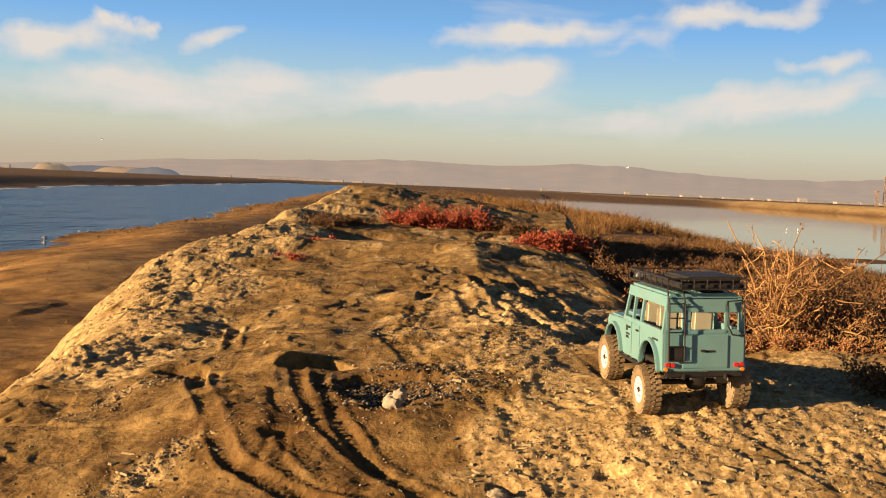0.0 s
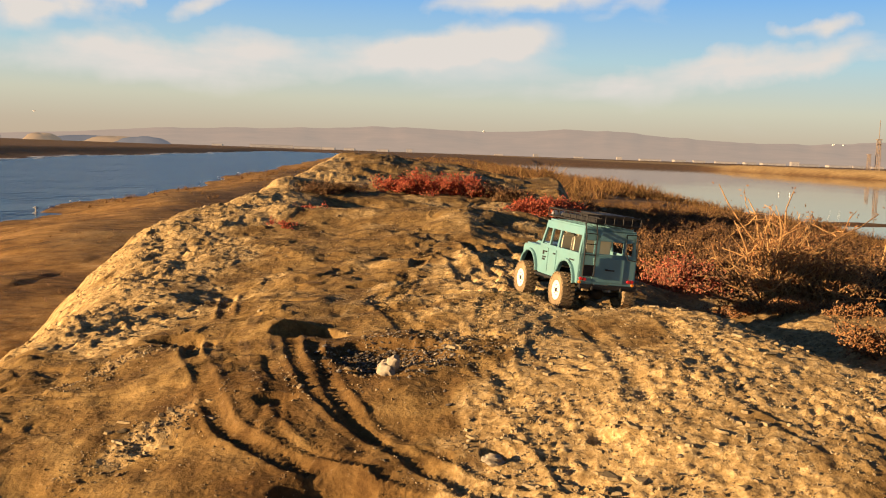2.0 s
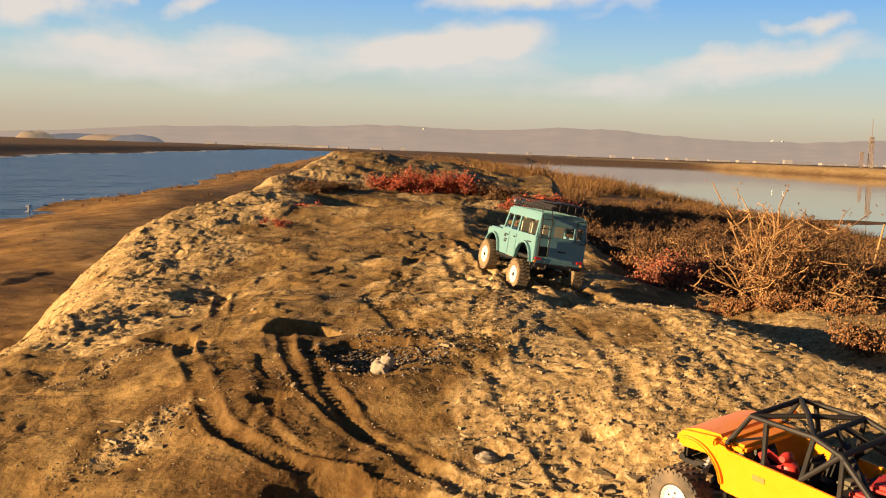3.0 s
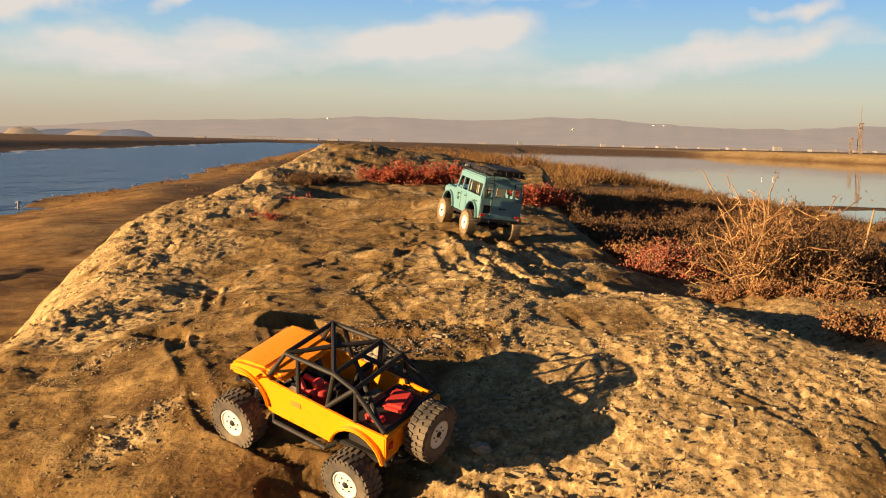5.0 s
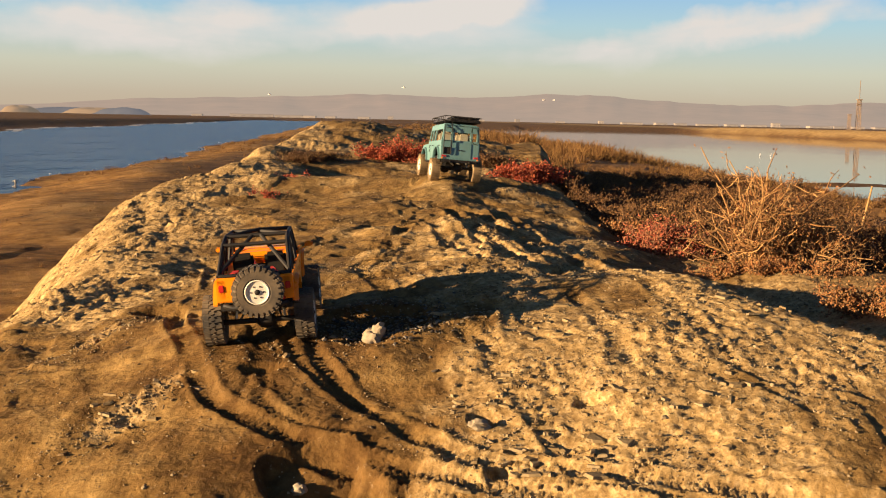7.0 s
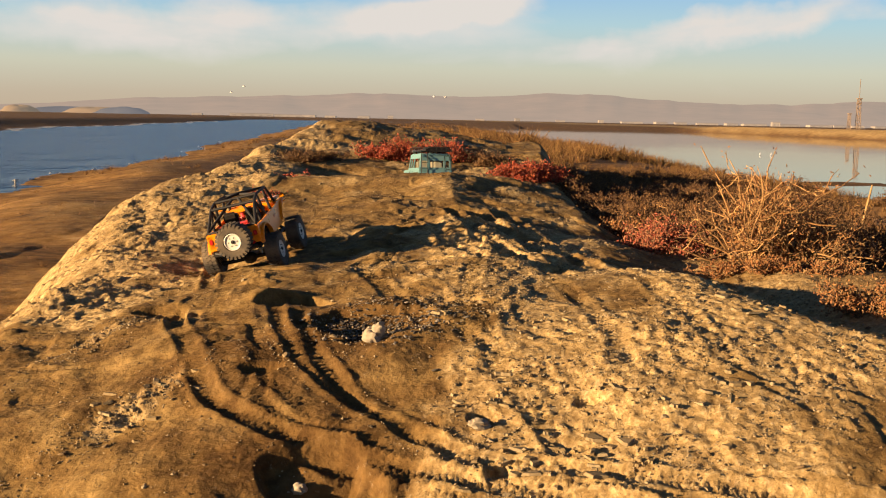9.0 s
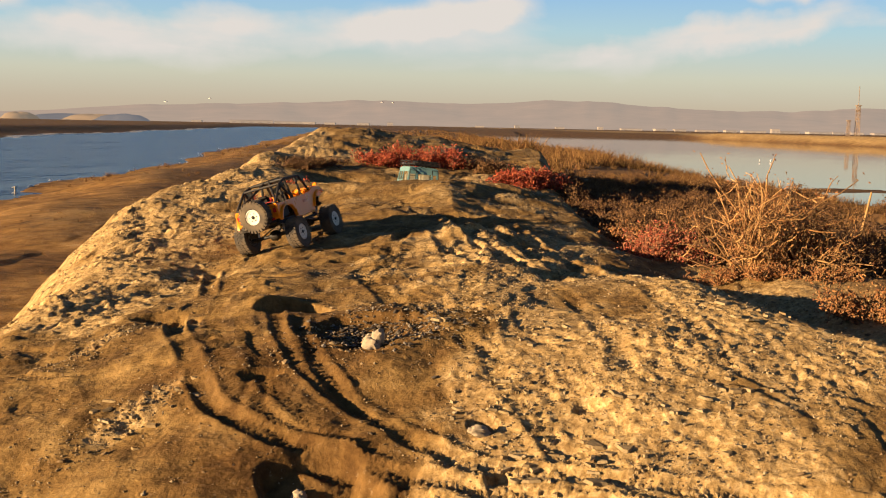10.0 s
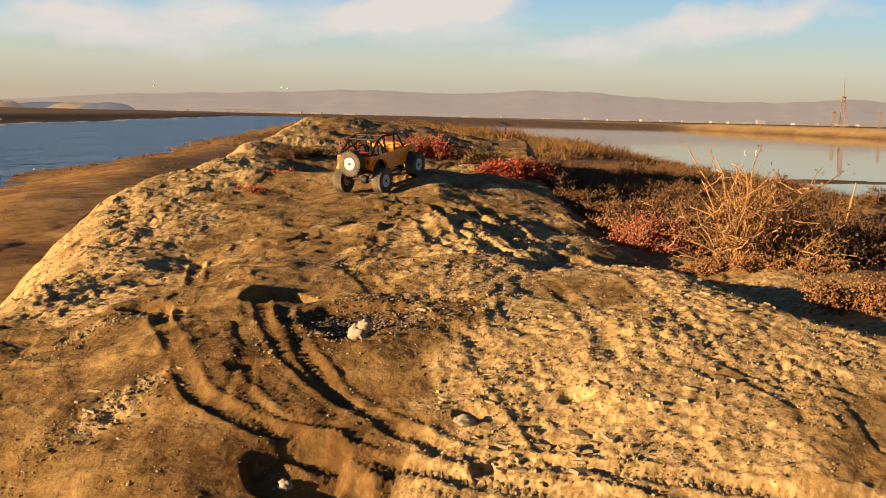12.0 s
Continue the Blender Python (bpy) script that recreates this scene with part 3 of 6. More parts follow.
# far surfaces, each with the haze painted in as its own faint glow
MOUNTAIN = far_material("haze_glow_mountains", (0.0666, 0.04329, 0.0333), (0.1365, 0.1119, 0.09189), 0.8)
DARK_HILL = far_material("haze_glow_dark_hill", (0.0333, 0.0333, 0.03663), (0.06327, 0.06327, 0.06993), 0.7)
SALT = far_material("haze_glow_salt_heap", (0.1598, 0.1132, 0.0666), (0.1066, 0.08658, 0.0666), 0.5)
FAR_WALL = far_material("haze_glow_white_wall", (0.1732, 0.1399, 0.1066), (0.0999, 0.08658, 0.07326), 0.6)
FAR_ROOF = far_material("haze_glow_grey_roof", (0.1332, 0.1066, 0.08658), (0.08658, 0.07326, 0.05994), 0.6)
STEEL = plain("weathered_steel", (0.17, 0.12, 0.085), 0.8, vary=0.25, scale=3.0)
FEATHER = plain("white_feathers", (0.82, 0.80, 0.76), 0.8, vary=0.04)
POST_WOOD = plain("grey_wood", (0.34, 0.29, 0.22), 0.9, vary=0.3)
FOAM = plain("dried_foam", (0.4588, 0.444, 0.4144), 0.9, vary=0.1, scale=2.0)
DARK_CLOD = island("dark_grey_clods", [(0.0407, 0.0333, 0.02664), (0.074, 0.06068, 0.04736), (0.1258, 0.1036, 0.0814), (0.2516, 0.2146, 0.1702)], 0.9, 0.002, 160)
FADED = plain("faded_badge", (0.62, 0.16, 0.02), 0.5)


# ---------------------------------------------------------------- mesh helpers
def part(name, bm, material, parent=None, label="", smooth=True):
    me = bpy.data.meshes.new(name)
    bm.to_mesh(me)
    bm.free()
    if material is not None:
        me.materials.append(material)
    if smooth:
        me.shade_smooth()
        me.set_sharp_from_angle(angle=radians(32))
    ob = new(name, me)
    if parent is not None:
        ob.parent = parent
    if label:
        tagged(ob, label)
    return ob


def mesh_thing(name, verts, faces, material, smooth=False):
    me = bpy.data.meshes.new(name)
    me.from_pydata(verts, [], faces)
    me.materials.append(material)
    if smooth:
        me.shade_smooth()
    return new(name, me)


# ---------------------------------------------------------------- ground and water
def axis(stops):
    """Coordinates whose spacing changes from stop to stop: (start, spacing)."""
    out = [stops[0][0]]
    for (a, sa), (b, sb) in zip(stops[:-1], stops[1:]):
        while out[-1] < b - 1e-6:
            u = min(1, max(0, (out[-1] - a) / (b - a)))
            out.append(min(b, out[-1] + sa * (sb / sa) ** u))
    return np.array(out)


def build_ground():
    xs = axis([(-4000, 700), (-60, 6), (-9, 0.14), (-2.2, 0.03), (-1.7, 0.0075), (-1.2, 0.0065), (1.0, 0.0065), (1.7, 0.03), (8, 0.4), (48, 1.5), (66, 1.5), (90, 8), (4000, 700)])
    ys = axis([(-200, 60), (-2, 0.5), (1.3, 0.02), (1.75, 0.0045), (3.2, 0.006), (5.0, 0.012), (8.0, 0.03), (12, 0.08), (40, 1), (300, 12), (4500, 500)])
    X, Y = np.meshgrid(xs, ys)
    Z = height(X.ravel(), Y.ravel())
    w, h = len(xs), len(ys)
    co = np.c_[X.ravel(), Y.ravel(), Z].astype(np.float32)
    i = (np.arange(h - 1)[:, None] * w + np.arange(w - 1)[None]).ravel()
    quads = np.c_[i, i + 1, i + w + 1, i + w].astype(np.int32)
    me = bpy.data.meshes.new("ground")
    me.vertices.add(len(co)); me.vertices.foreach_set("co", co.ravel())
    me.loops.add(quads.size); me.loops.foreach_set("vertex_index", quads.ravel())
    me.polygons.add(len(quads))
    me.polygons.foreach_set("loop_start", np.arange(0, quads.size, 4, dtype=np.int32))
    me.update(); me.validate()
    crust, plants = soil(X.ravel(), Y.ravel())
    kinds = me.attributes.new("soil", "FLOAT_VECTOR", "POINT")
    kinds.data.foreach_set("vector", np.c_[crust, plants, straw(X.ravel(), Y.ravel())].astype(np.float32).ravel())
    fresh = me.attributes.new("churned", "FLOAT", "POINT")
    fresh.data.foreach_set("value", churned(X.ravel(), Y.ravel()).astype(np.float32))
    me.materials.append(GROUND)
    me.shade_smooth()
    return tagged(new("ground", me), "tan salt-crusted earth levee with ruts and mudflats", "ground", kind="structure")


build_ground()
sea = mesh_thing("water", [(-2500, -200, 0), (-2, -200, 0), (-2, 420, 0), (-2500, 420, 0)], [(0, 1, 2, 3)], SEA)
tagged(sea, "blue wind-rippled slough beside the muddy shore", "water", kind="structure")
pond = mesh_thing("water", [(2, -200, 0.0), (900, -200, 0.0), (900, 420, 0.0), (2, 420, 0.0)], [(0, 1, 2, 3)], POND)
tagged(pond, "still pale salt pond reflecting the sky", "water", kind="structure")


def build_foam():
    """Pale foam and scum along the edge of the slough."""
    rng = np.random.default_rng(31)
    V, F = [], []
    spots = [(float(bank_left(y)) + rng.uniform(0.1, 1.1), y, rng.uniform(0.5, 2.2), rng.uniform(0.1, 0.35)) for y in rng.uniform(60, 240, 150)]
    spots += [(float(shore_left(y)) - rng.uniform(-0.1, 0.35), y, rng.uniform(0.06, 0.25), rng.uniform(0.02, 0.05)) for y in 14 + 50 * rng.random(30) ** 1.4]
    for x, y, a, b in spots:
        i = len(V)
        for k in range(10):
            t = 2 * math.pi * k / 10
            w = rng.uniform(0.6, 1.2)
            V.append((x + b * w * math.cos(t), y + a * w * math.sin(t), 0.012))
        V.append((x, y, 0.045))
        F += [(i + k, i + (k + 1) % 10, i + 10) for k in range(10)]
    tagged(mesh_thing("foam", V, F, FOAM, True), "pale foam drifted along the muddy shore", "foam", kind="stuff")


build_foam()


# ---------------------------------------------------------------- shapes for the model trucks
def add_box(bm, c, s, bevel=0.0, m=None):
    """A box of size s round c, its edges rounded."""
    tmp = bmesh.new()
    bmesh.ops.create_cube(tmp, size=1.0)
    for v in tmp.verts:
        v.co = Vector((v.co.x * s[0], v.co.y * s[1], v.co.z * s[2]))
    if bevel:
        bmesh.ops.bevel(tmp, geom=tmp.edges[:], offset=bevel, segments=2, affect="EDGES")
    at = Matrix.Translation(c) @ (m or Matrix())
    for v in tmp.verts:
        v.co = at @ v.co
    join(bm, tmp)
    return bm


def join(bm, tmp):
    back = [bm.verts.new(v.co) for v in tmp.verts]
    index = {v: k for k, v in enumerate(tmp.verts)}
    for f in tmp.faces:
        try:
            bm.faces.new([back[index[v]] for v in f.verts])
        except ValueError:
            pass
    tmp.free()


def add_tube(bm, pts, r, seg=8, closed=False):
    """A round bar bent along points."""
    pts = [Vector(p) for p in pts]
    n = len(pts)
    rings = []
    for i, p in enumerate(pts):
        a = pts[i - 1] if (i or closed) else p
        b = pts[(i + 1) % n] if (i < n - 1 or closed) else p
        d = (b - a).normalized()
        side = d.cross(Vector((0, 0, 1)) if abs(d.z) < 0.9 else Vector((1, 0, 0))).normalized()
        up = side.cross(d)
        rings.append([bm.verts.new(p + r * (math.cos(t) * side + math.sin(t) * up)) for t in (2 * math.pi * k / seg for k in range(seg))])
    for i in range(n if closed else n - 1):
        A, B = rings[i], rings[(i + 1) % n]
        for k in range(seg):
            bm.faces.new((A[k], A[(k + 1) % seg], B[(k + 1) % seg], B[k]))
    if not closed:
        bm.faces.new(rings[0][::-1])
        bm.faces.new(rings[-1])
    return bm


def add_lathe(bm, profile, seg=32, centre=(0, 0, 0)):
    """A profile of (x, radius) turned round the x axis."""
    rings = []
    for x, r in profile:
        rings.append([bm.verts.new((centre[0] + x, centre[1] + r * math.cos(2 * math.pi * k / seg), centre[2] + r * math.sin(2 * math.pi * k / seg))) for k in range(seg)])
    for A, B in zip(rings[:-1], rings[1:]):
        for k in range(seg):
            bm.faces.new((A[k], B[k], B[(k + 1) % seg], A[(k + 1) % seg]))
    bm.faces.new(rings[0])
    bm.faces.new(rings[-1][::-1])
    return bm


def add_slab(bm, outline, x0, x1, top_shift=None):
    """An outline of (y, z) given thickness from x0 to x1. top_shift(z) leans it inwards."""
    lean = top_shift or (lambda z: 0.0)
    A = [bm.verts.new((x0 + lean(z), y, z)) for y, z in outline]
    B = [bm.verts.new((x1 + lean(z), y, z)) for y, z in outline]
    n = len(A)
    bm.faces.new(A)
    bm.faces.new(B[::-1])
    for k in range(n):
        bm.faces.new((A[k], B[k], B[(k + 1) % n], A[(k + 1) % n]))
    bmesh.ops.recalc_face_normals(bm, faces=bm.faces[:])
    return bm


def rounded(bm, offset, segments=2, angle=35):
    edges = [e for e in bm.edges if len(e.link_faces) == 2 and e.calc_face_angle(0) > radians(angle)]
    bmesh.ops.bevel(bm, geom=edges, offset=offset, segments=segments, affect="EDGES", clamp_overlap=True)
    return bm


def arc(cy, cz, r, a0, a1, n):
    return [(cy + r * math.cos(radians(a0 + (a1 - a0) * k / n)), cz + r * math.sin(radians(a0 + (a1 - a0) * k / n))) for k in range(n + 1)]


def thing(name, label, category, group="", kind=""):
    return tagged(new(name), label, category, group, kind)


def build_wheel(parent, at, side, r, width, rim_r, rubber, name="wheel"):
    """A wheel: dished rim with a tyre of staggered lugs and a dark hub. side: -1 or 1, where its face looks."""
    w = width / 2
    s = side
    bm = bmesh.new()
    add_lathe(bm, [(-s * w * 0.8, rim_r * 0.9), (s * w * 0.72, rim_r * 0.97), (s * w * 0.93, rim_r), (s * w * 0.97, rim_r * 0.92), (s * w * 0.86, rim_r * 0.84),
                   (s * w * 0.80, rim_r * 0.62), (s * w * 0.84, rim_r * 0.42), (s * w * 0.85, rim_r * 0.2)], 28)
    bmesh.ops.recalc_face_normals(bm, faces=bm.faces[:])
    wheel = part(name, bm, WHITE, parent, "white steel rim")
    wheel.location = at
    bm = bmesh.new()
    add_lathe(bm, [(-w * 0.80, rim_r * 0.98), (-w * 0.98, rim_r * 1.12), (-w, r * 0.82), (-w * 0.86, r * 0.935), (-w * 0.4, r * 0.955), (w * 0.4, r * 0.955), (w * 0.86, r * 0.935),
                   (w, r * 0.82), (w * 0.98, rim_r * 1.12), (w * 0.80, rim_r * 0.98)], 32)
    for k in range(26):
        for row, (px, sx, off) in enumerate(((-0.66, 0.62, 0.0), (0.66, 0.62, 0.5), (0.0, 0.55, 0.25))):
            a = 2 * math.pi * (k + off) / 26
            turn = Matrix.Rotation(a, 4, "X")
            add_box(bm, turn @ Vector((px * w, 0, r * 0.955)), (sx * w, 2 * math.pi * r / 26 * 0.58, r * 0.075), 0.0, turn @ Matrix.Rotation(0.25 * (row - 0.5), 4, "Z"))
        a = 2 * math.pi * (k + 0.5) / 26
        for sgn in (-1, 1):
            turn = Matrix.Rotation(a, 4, "X")
            add_box(bm, turn @ Vector((sgn * w * 0.97, 0, r * 0.86)), (w * 0.10, 2 * math.pi * r / 26 * 0.5, r * 0.12), 0.0, turn)
    bmesh.ops.recalc_face_normals(bm, faces=bm.faces[:])
    part("tyre", bm, rubber, wheel, "knobbly dusty off-road tyre", smooth=False)
    bm = bmesh.new()
    add_lathe(bm, [(s * w * 0.70, rim_r * 0.24), (s * w * 0.94, rim_r * 0.22), (s * w * 1.02, rim_r * 0.10)], 12)
    for k in range(6):
        a = 2 * math.pi * k / 6
        add_lathe(bm, [(s * w * 0.7, rim_r * 0.07), (s * w * 0.90, rim_r * 0.06)], 6, (0, rim_r * 0.5 * math.cos(a), rim_r * 0.5 * math.sin(a)))
    bmesh.ops.recalc_face_normals(bm, faces=bm.faces[:])
    part("wheel_hub", bm, BLACK, wheel, "black hub with bolts")
    return wheel


def build_running_gear(car, axles, track, r, shock_top):
    """Axles with round differentials, links, shock absorbers and the ladder chassis."""
    bm = bmesh.new()
    for sx in (-1, 1):
        add_box(bm, (sx * 0.032, 0.0, r + 0.040), (0.008, axles[0] - axles[1] + 0.12, 0.016), 0.002)
    for y in (axles[1] - 0.04, 0.0, axles[0] + 0.04):
        add_box(bm, (0, y, r + 0.040), (0.064, 0.008, 0.012), 0.002)
    add_box(bm, (0, 0.01, r + 0.022), (0.05, 0.07, 0.03), 0.006)
    part("chassis", bm, BLACK, car)
    for y in axles:
        bm = bmesh.new()
        add_tube(bm, [(-track + 0.014, y, r), (track - 0.014, y, r)], 0.0065, 10)
        add_lathe(bm, [(-0.022, 0.007), (-0.014, 0.0165), (0.0, 0.020), (0.014, 0.0165), (0.022, 0.007)], 14, (0.012, y, r))
        bmesh.ops.recalc_face_normals(bm, faces=bm.faces[:])
        part("axle", bm, BLACK, car, "dusty black axle")
        bm = bmesh.new()
        for sx in (-1, 1):
            add_tube(bm, [(sx * 0.05, y, r), (sx * 0.024, y * 0.25, r + 0.030)], 0.0028, 6)
        add_tube(bm, [(0.012, y, r), (0.0, y * 0.2, r + 0.026)], 0.0035, 6)
        part("link_rod", bm, CHROME, car)
        for sx in (-1, 1):
            bm = bmesh.new()
            lo, hi = Vector((sx * 0.056, y, r + 0.006)), Vector((sx * 0.046, y * 0.93, shock_top))
            add_tube(bm, [lo, hi], 0.0035, 8)
            turns = [lo.lerp(hi, 0.2 + 0.7 * k / 40) + 0.0062 * Vector((math.cos(k * 1.1), math.sin(k * 1.1), 0)) for k in range(41)]
            add_tube(bm, turns, 0.0012, 5)
            part("shock_absorber", bm, CHROME, car, "coil spring shock absorber")


def build_teal():
    car = thing("off_road_wagon", "teal model off-road wagon with black roof rack and muddy tyres", "model car")
    HW, ROOF_HW, SILL, BELT, ROOF = 0.090, 0.079, 0.088, 0.168, 0.250
    lean = lambda sgn: (lambda z: -sgn * max(0.0, z - BELT) * (HW - ROOF_HW) / (ROOF - BELT))
    # lower sides with wheel arches cut in
    for sgn in (-1, 1):
        out = [(-0.215, SILL), (-0.196, SILL)] + arc(-0.135, 0.082, 0.061, 172, 8, 10) + [(-0.07, SILL - 0.004), (0.078, SILL - 0.004)] + arc(0.145, 0.082, 0.061, 172, 8, 10) + [(0.209, SILL + 0.004), (0.209, 0.150), (0.20, 0.160), (0.078, 0.164), (0.074, BELT), (-0.215, BELT)]
        bm = bmesh.new()
        add_slab(bm, out, sgn * (HW - 0.005), sgn * HW)
        rounded(bm, 0.0012)
        part("side_panel", bm, TEAL, car)
        for y in (-0.135, 0.145):
            bm = bmesh.new()
            o = arc(y, 0.082, 0.0675, 176, 4, 14) + arc(y, 0.082, 0.0605, 4, 176, 14)
            add_slab(bm, o, sgn * (HW - 0.002), sgn * (HW + 0.009))
            rounded(bm, 0.0015)
            part("wheel_arch", bm, TEAL, car)
        # pillars and roof rail of the glasshouse
        bm = bmesh.new()
        for y0, y1, dy in ((0.064, 0.074, -0.016), (0.002, 0.010, 0.0), (-0.060, -0.050, 0.0), (-0.213, -0.203, 0.004)):
            add_slab(bm, [(y0, BELT - 0.001), (y1, BELT - 0.001), (y1 + dy, ROOF - 0.018), (y0 + dy, ROOF - 0.018)], sgn * (HW - 0.006), sgn * HW, lean(sgn))
        add_slab(bm, [(-0.212, ROOF - 0.026), (0.060, ROOF - 0.026), (0.058, ROOF - 0.004), (-0.210, ROOF - 0.004)], sgn * (HW - 0.006), sgn * (HW + 0.0006), lean(sgn))
        add_slab(bm, [(-0.213, BELT - 0.002), (0.074, BELT - 0.002), (0.073, BELT + 0.006), (-0.213, BELT + 0.006)], sgn * (HW - 0.006), sgn * (HW + 0.0005), lean(sgn))
        part("window_pillar", bm, TEAL, car, smooth=False)
        # doors stand a little proud
        for y0, y1 in ((0.006, 0.072), (-0.056, 0.003)):
            bm = bmesh.new()
            add_slab(bm, [(y0 + 0.001, SILL + 0.004), (y1, SILL + 0.004), (y1, BELT - 0.004), (y0 + 0.001, BELT - 0.004)], sgn * (HW - 0.001), sgn * (HW + 0.0016))
            rounded(bm, 0.0008)
            door = part("door", bm, TEAL, car)
            bm = bmesh.new()
            add_box(bm, (sgn * (HW + 0.004), y0 + 0.012, BELT - 0.016), (0.004, 0.014, 0.004), 0.001)
            part("door_handle", bm, BLACK, door)
        # black badges, their writing too small to read
        for y0, z0, sy, sz in ((0.040, 0.148, 0.012, 0.012), (0.032, 0.135, 0.026, 0.004), (0.036, 0.128, 0.020, 0.006)):
            bm = bmesh.new()
            add_box(bm, (sgn * (HW + 0.0019), y0, z0), (0.0012, sy, sz))
            part("badge", bm, BLACK, car, smooth=False)
        bm = bmesh.new()
        add_box(bm, (sgn * (HW + 0.0004), -0.165, 0.150), (0.0012, 0.036, 0.004))
        part("badge", bm, BLACK, car, "small black badge on the door", smooth=False)
        # tubular sill
        bm = bmesh.new()
        add_tube(bm, [(sgn * (HW - 0.012), 0.085, 0.092), (sgn * (HW + 0.006), 0.075, 0.080), (sgn * (HW + 0.006), -0.062, 0.080), (sgn * (HW - 0.012), -0.072, 0.092)], 0.004, 8)
        part("rock_slider", bm, BLACK, car)
    # bonnet, nose, windscreen frame
    bm = bmesh.new()
    add_box(bm, (0, 0.139, 0.158), (2 * HW - 0.012, 0.135, 0.012), 0.004)
    add_box(bm, (0, 0.139, 0.166), (0.105, 0.128, 0.010), 0.004)
    part("bonnet", bm, TEAL, car)
    bm = bmesh.new()
    add_box(bm, (0, 0.205, 0.125), (2 * HW - 0.01, 0.008, 0.062), 0.003)
    add_box(bm, (0, 0.2105, 0.126), (0.075, 0.006, 0.050), 0.002)
    part("grille", bm, BLACK, car)
    for sgn in (-1, 1):
        bm = bmesh.new()
        add_tube(bm, [(sgn * 0.060, 0.208, 0.128), (sgn * 0.060, 0.2145, 0.128)], 0.014, 16)
        part("headlight", bm, CREAM, car, "round headlight")
    bm = bmesh.new()
    top = ROOF - 0.018
    add_tube(bm, [(-HW + 0.004, 0.072, BELT), (-ROOF_HW, 0.054, top), (ROOF_HW, 0.054, top), (HW - 0.004, 0.072, BELT)], 0.0038, 6, True)
    add_tube(bm, [(0, 0.072, BELT), (0, 0.054, top)], 0.0025, 6)
    part("windscreen_frame", bm, CREAM, car)
    # roof
    bm = bmesh.new()
    add_box(bm, (0, -0.076, ROOF - 0.006), (2 * ROOF_HW, 0.272, 0.014), 0.006)
    roof = part("roof", bm, TEAL, car)
    for k in range(5):
        bm = bmesh.new()
        add_box(bm, ((k - 2) * 0.026, -0.076, ROOF + 0.001), (0.006, 0.25, 0.002), 0.0008)
        part("roof_rib", bm, TEAL, roof)
    # tail: panel below, frame round the window, corner posts
    bm = bmesh.new()
    yb = -0.213
    add_box(bm, (0, yb, (SILL + BELT) / 2), (2 * HW - 0.004, 0.006, BELT - SILL), 0.002)
    part("tail_panel", bm, TEAL, car)
    bm = bmesh.new()
    for x0, x1, z0, z1 in ((-0.088, -0.080, BELT, top), (-0.050, -0.032, BELT, top), (0.047, 0.058, BELT, top), (0.079, 0.088, BELT, top), (-0.086, 0.086, BELT - 0.002, BELT + 0.008), (-0.082, 0.082, top - 0.020, top + 0.008)):
        sh = 0.5 * ((x0 + x1) / 2) * (HW - ROOF_HW) / HW
        add_box(bm, ((x0 + x1) / 2 - sh, yb + 0.002, (z0 + z1) / 2), (x1 - x0, 0.006, z1 - z0), 0.0012)
    part("tail_window_frame", bm, TEAL, car)
    bm = bmesh.new()
    add_box(bm, (0.002, yb - 0.0035, 0.130), (0.098, 0.003, 0.070), 0.001)
    rear = part("tail_door", bm, TEAL, car)
    bm = bmesh.new()
    add_box(bm, (-0.004, yb - 0.007, 0.132), (0.010, 0.005, 0.005), 0.001)
    add_box(bm, (0.010, yb - 0.0055, 0.131), (0.022, 0.0015, 0.004))
    part("door_handle", bm, BLACK, rear)
    bm = bmesh.new()
    add_box(bm, (0.012, yb - 0.0035, 0.097), (0.034, 0.002, 0.002))
    part("badge", bm, BLACK, car, smooth=False)
    for sgn in (-1, 1):
        bm = bmesh.new()
        for dx, dz in ((0, 0), (-0.011, -0.001)):
            add_tube(bm, [(sgn * (0.080 + dx), yb - 0.002, 0.103 + dz), (sgn * (0.080 + dx), yb - 0.008, 0.103 + dz)], 0.0048, 12)
        part("tail_light", bm, LAMP_RED, car, "red round tail lamp")
        bm = bmesh.new()
        add_tube(bm, [(sgn * 0.083, yb - 0.002, 0.093), (sgn * 0.083, yb - 0.007, 0.093)], 0.004, 10)
        part("indicator_light", bm, LAMP_AMBER, car)
    # black ladder
    bm = bmesh.new()
    for x in (-0.080, -0.046):
        add_tube(bm, [(x, yb - 0.012, 0.112), (x, yb - 0.012, 0.225), (x, yb + 0.004, ROOF + 0.012)], 0.0018, 6)
    for k in range(5):
        z = 0.112 + 0.030 * k
        add_tube(bm, [(-0.080, yb - 0.012, z), (-0.046, yb - 0.012, z)], 0.0016, 6)
    add_box(bm, (-0.063, yb - 0.008, 0.128), (0.030, 0.004, 0.030), 0.001)
    part("ladder", bm, BLACK, car, "black tube ladder")
    # hoop on the other corner
    bm = bmesh.new()
    add_tube(bm, [(0.047, yb - 0.008, 0.236), (0.048, yb - 0.010, 0.185), (0.058, yb - 0.010, 0.166), (0.080, yb - 0.010, 0.163), (0.086, yb - 0.008, 0.166), (0.084, yb - 0.006, 0.232), (0.078, yb - 0.006, 0.238)], 0.0019, 6, True)
    part("side_hoop", bm, BLACK, car, "black bent tube hoop")
    # bumper, tow eyes, exhaust
    bm = bmesh.new()
    add_box(bm, (0, -0.214, 0.081), (0.168, 0.014, 0.012), 0.003)
    for x in (-0.045, 0.045):
        add_box(bm, (x, -0.222, 0.078), (0.006, 0.010, 0.012), 0.002)
    part("bumper", bm, BLACK, car)
    bm = bmesh.new()
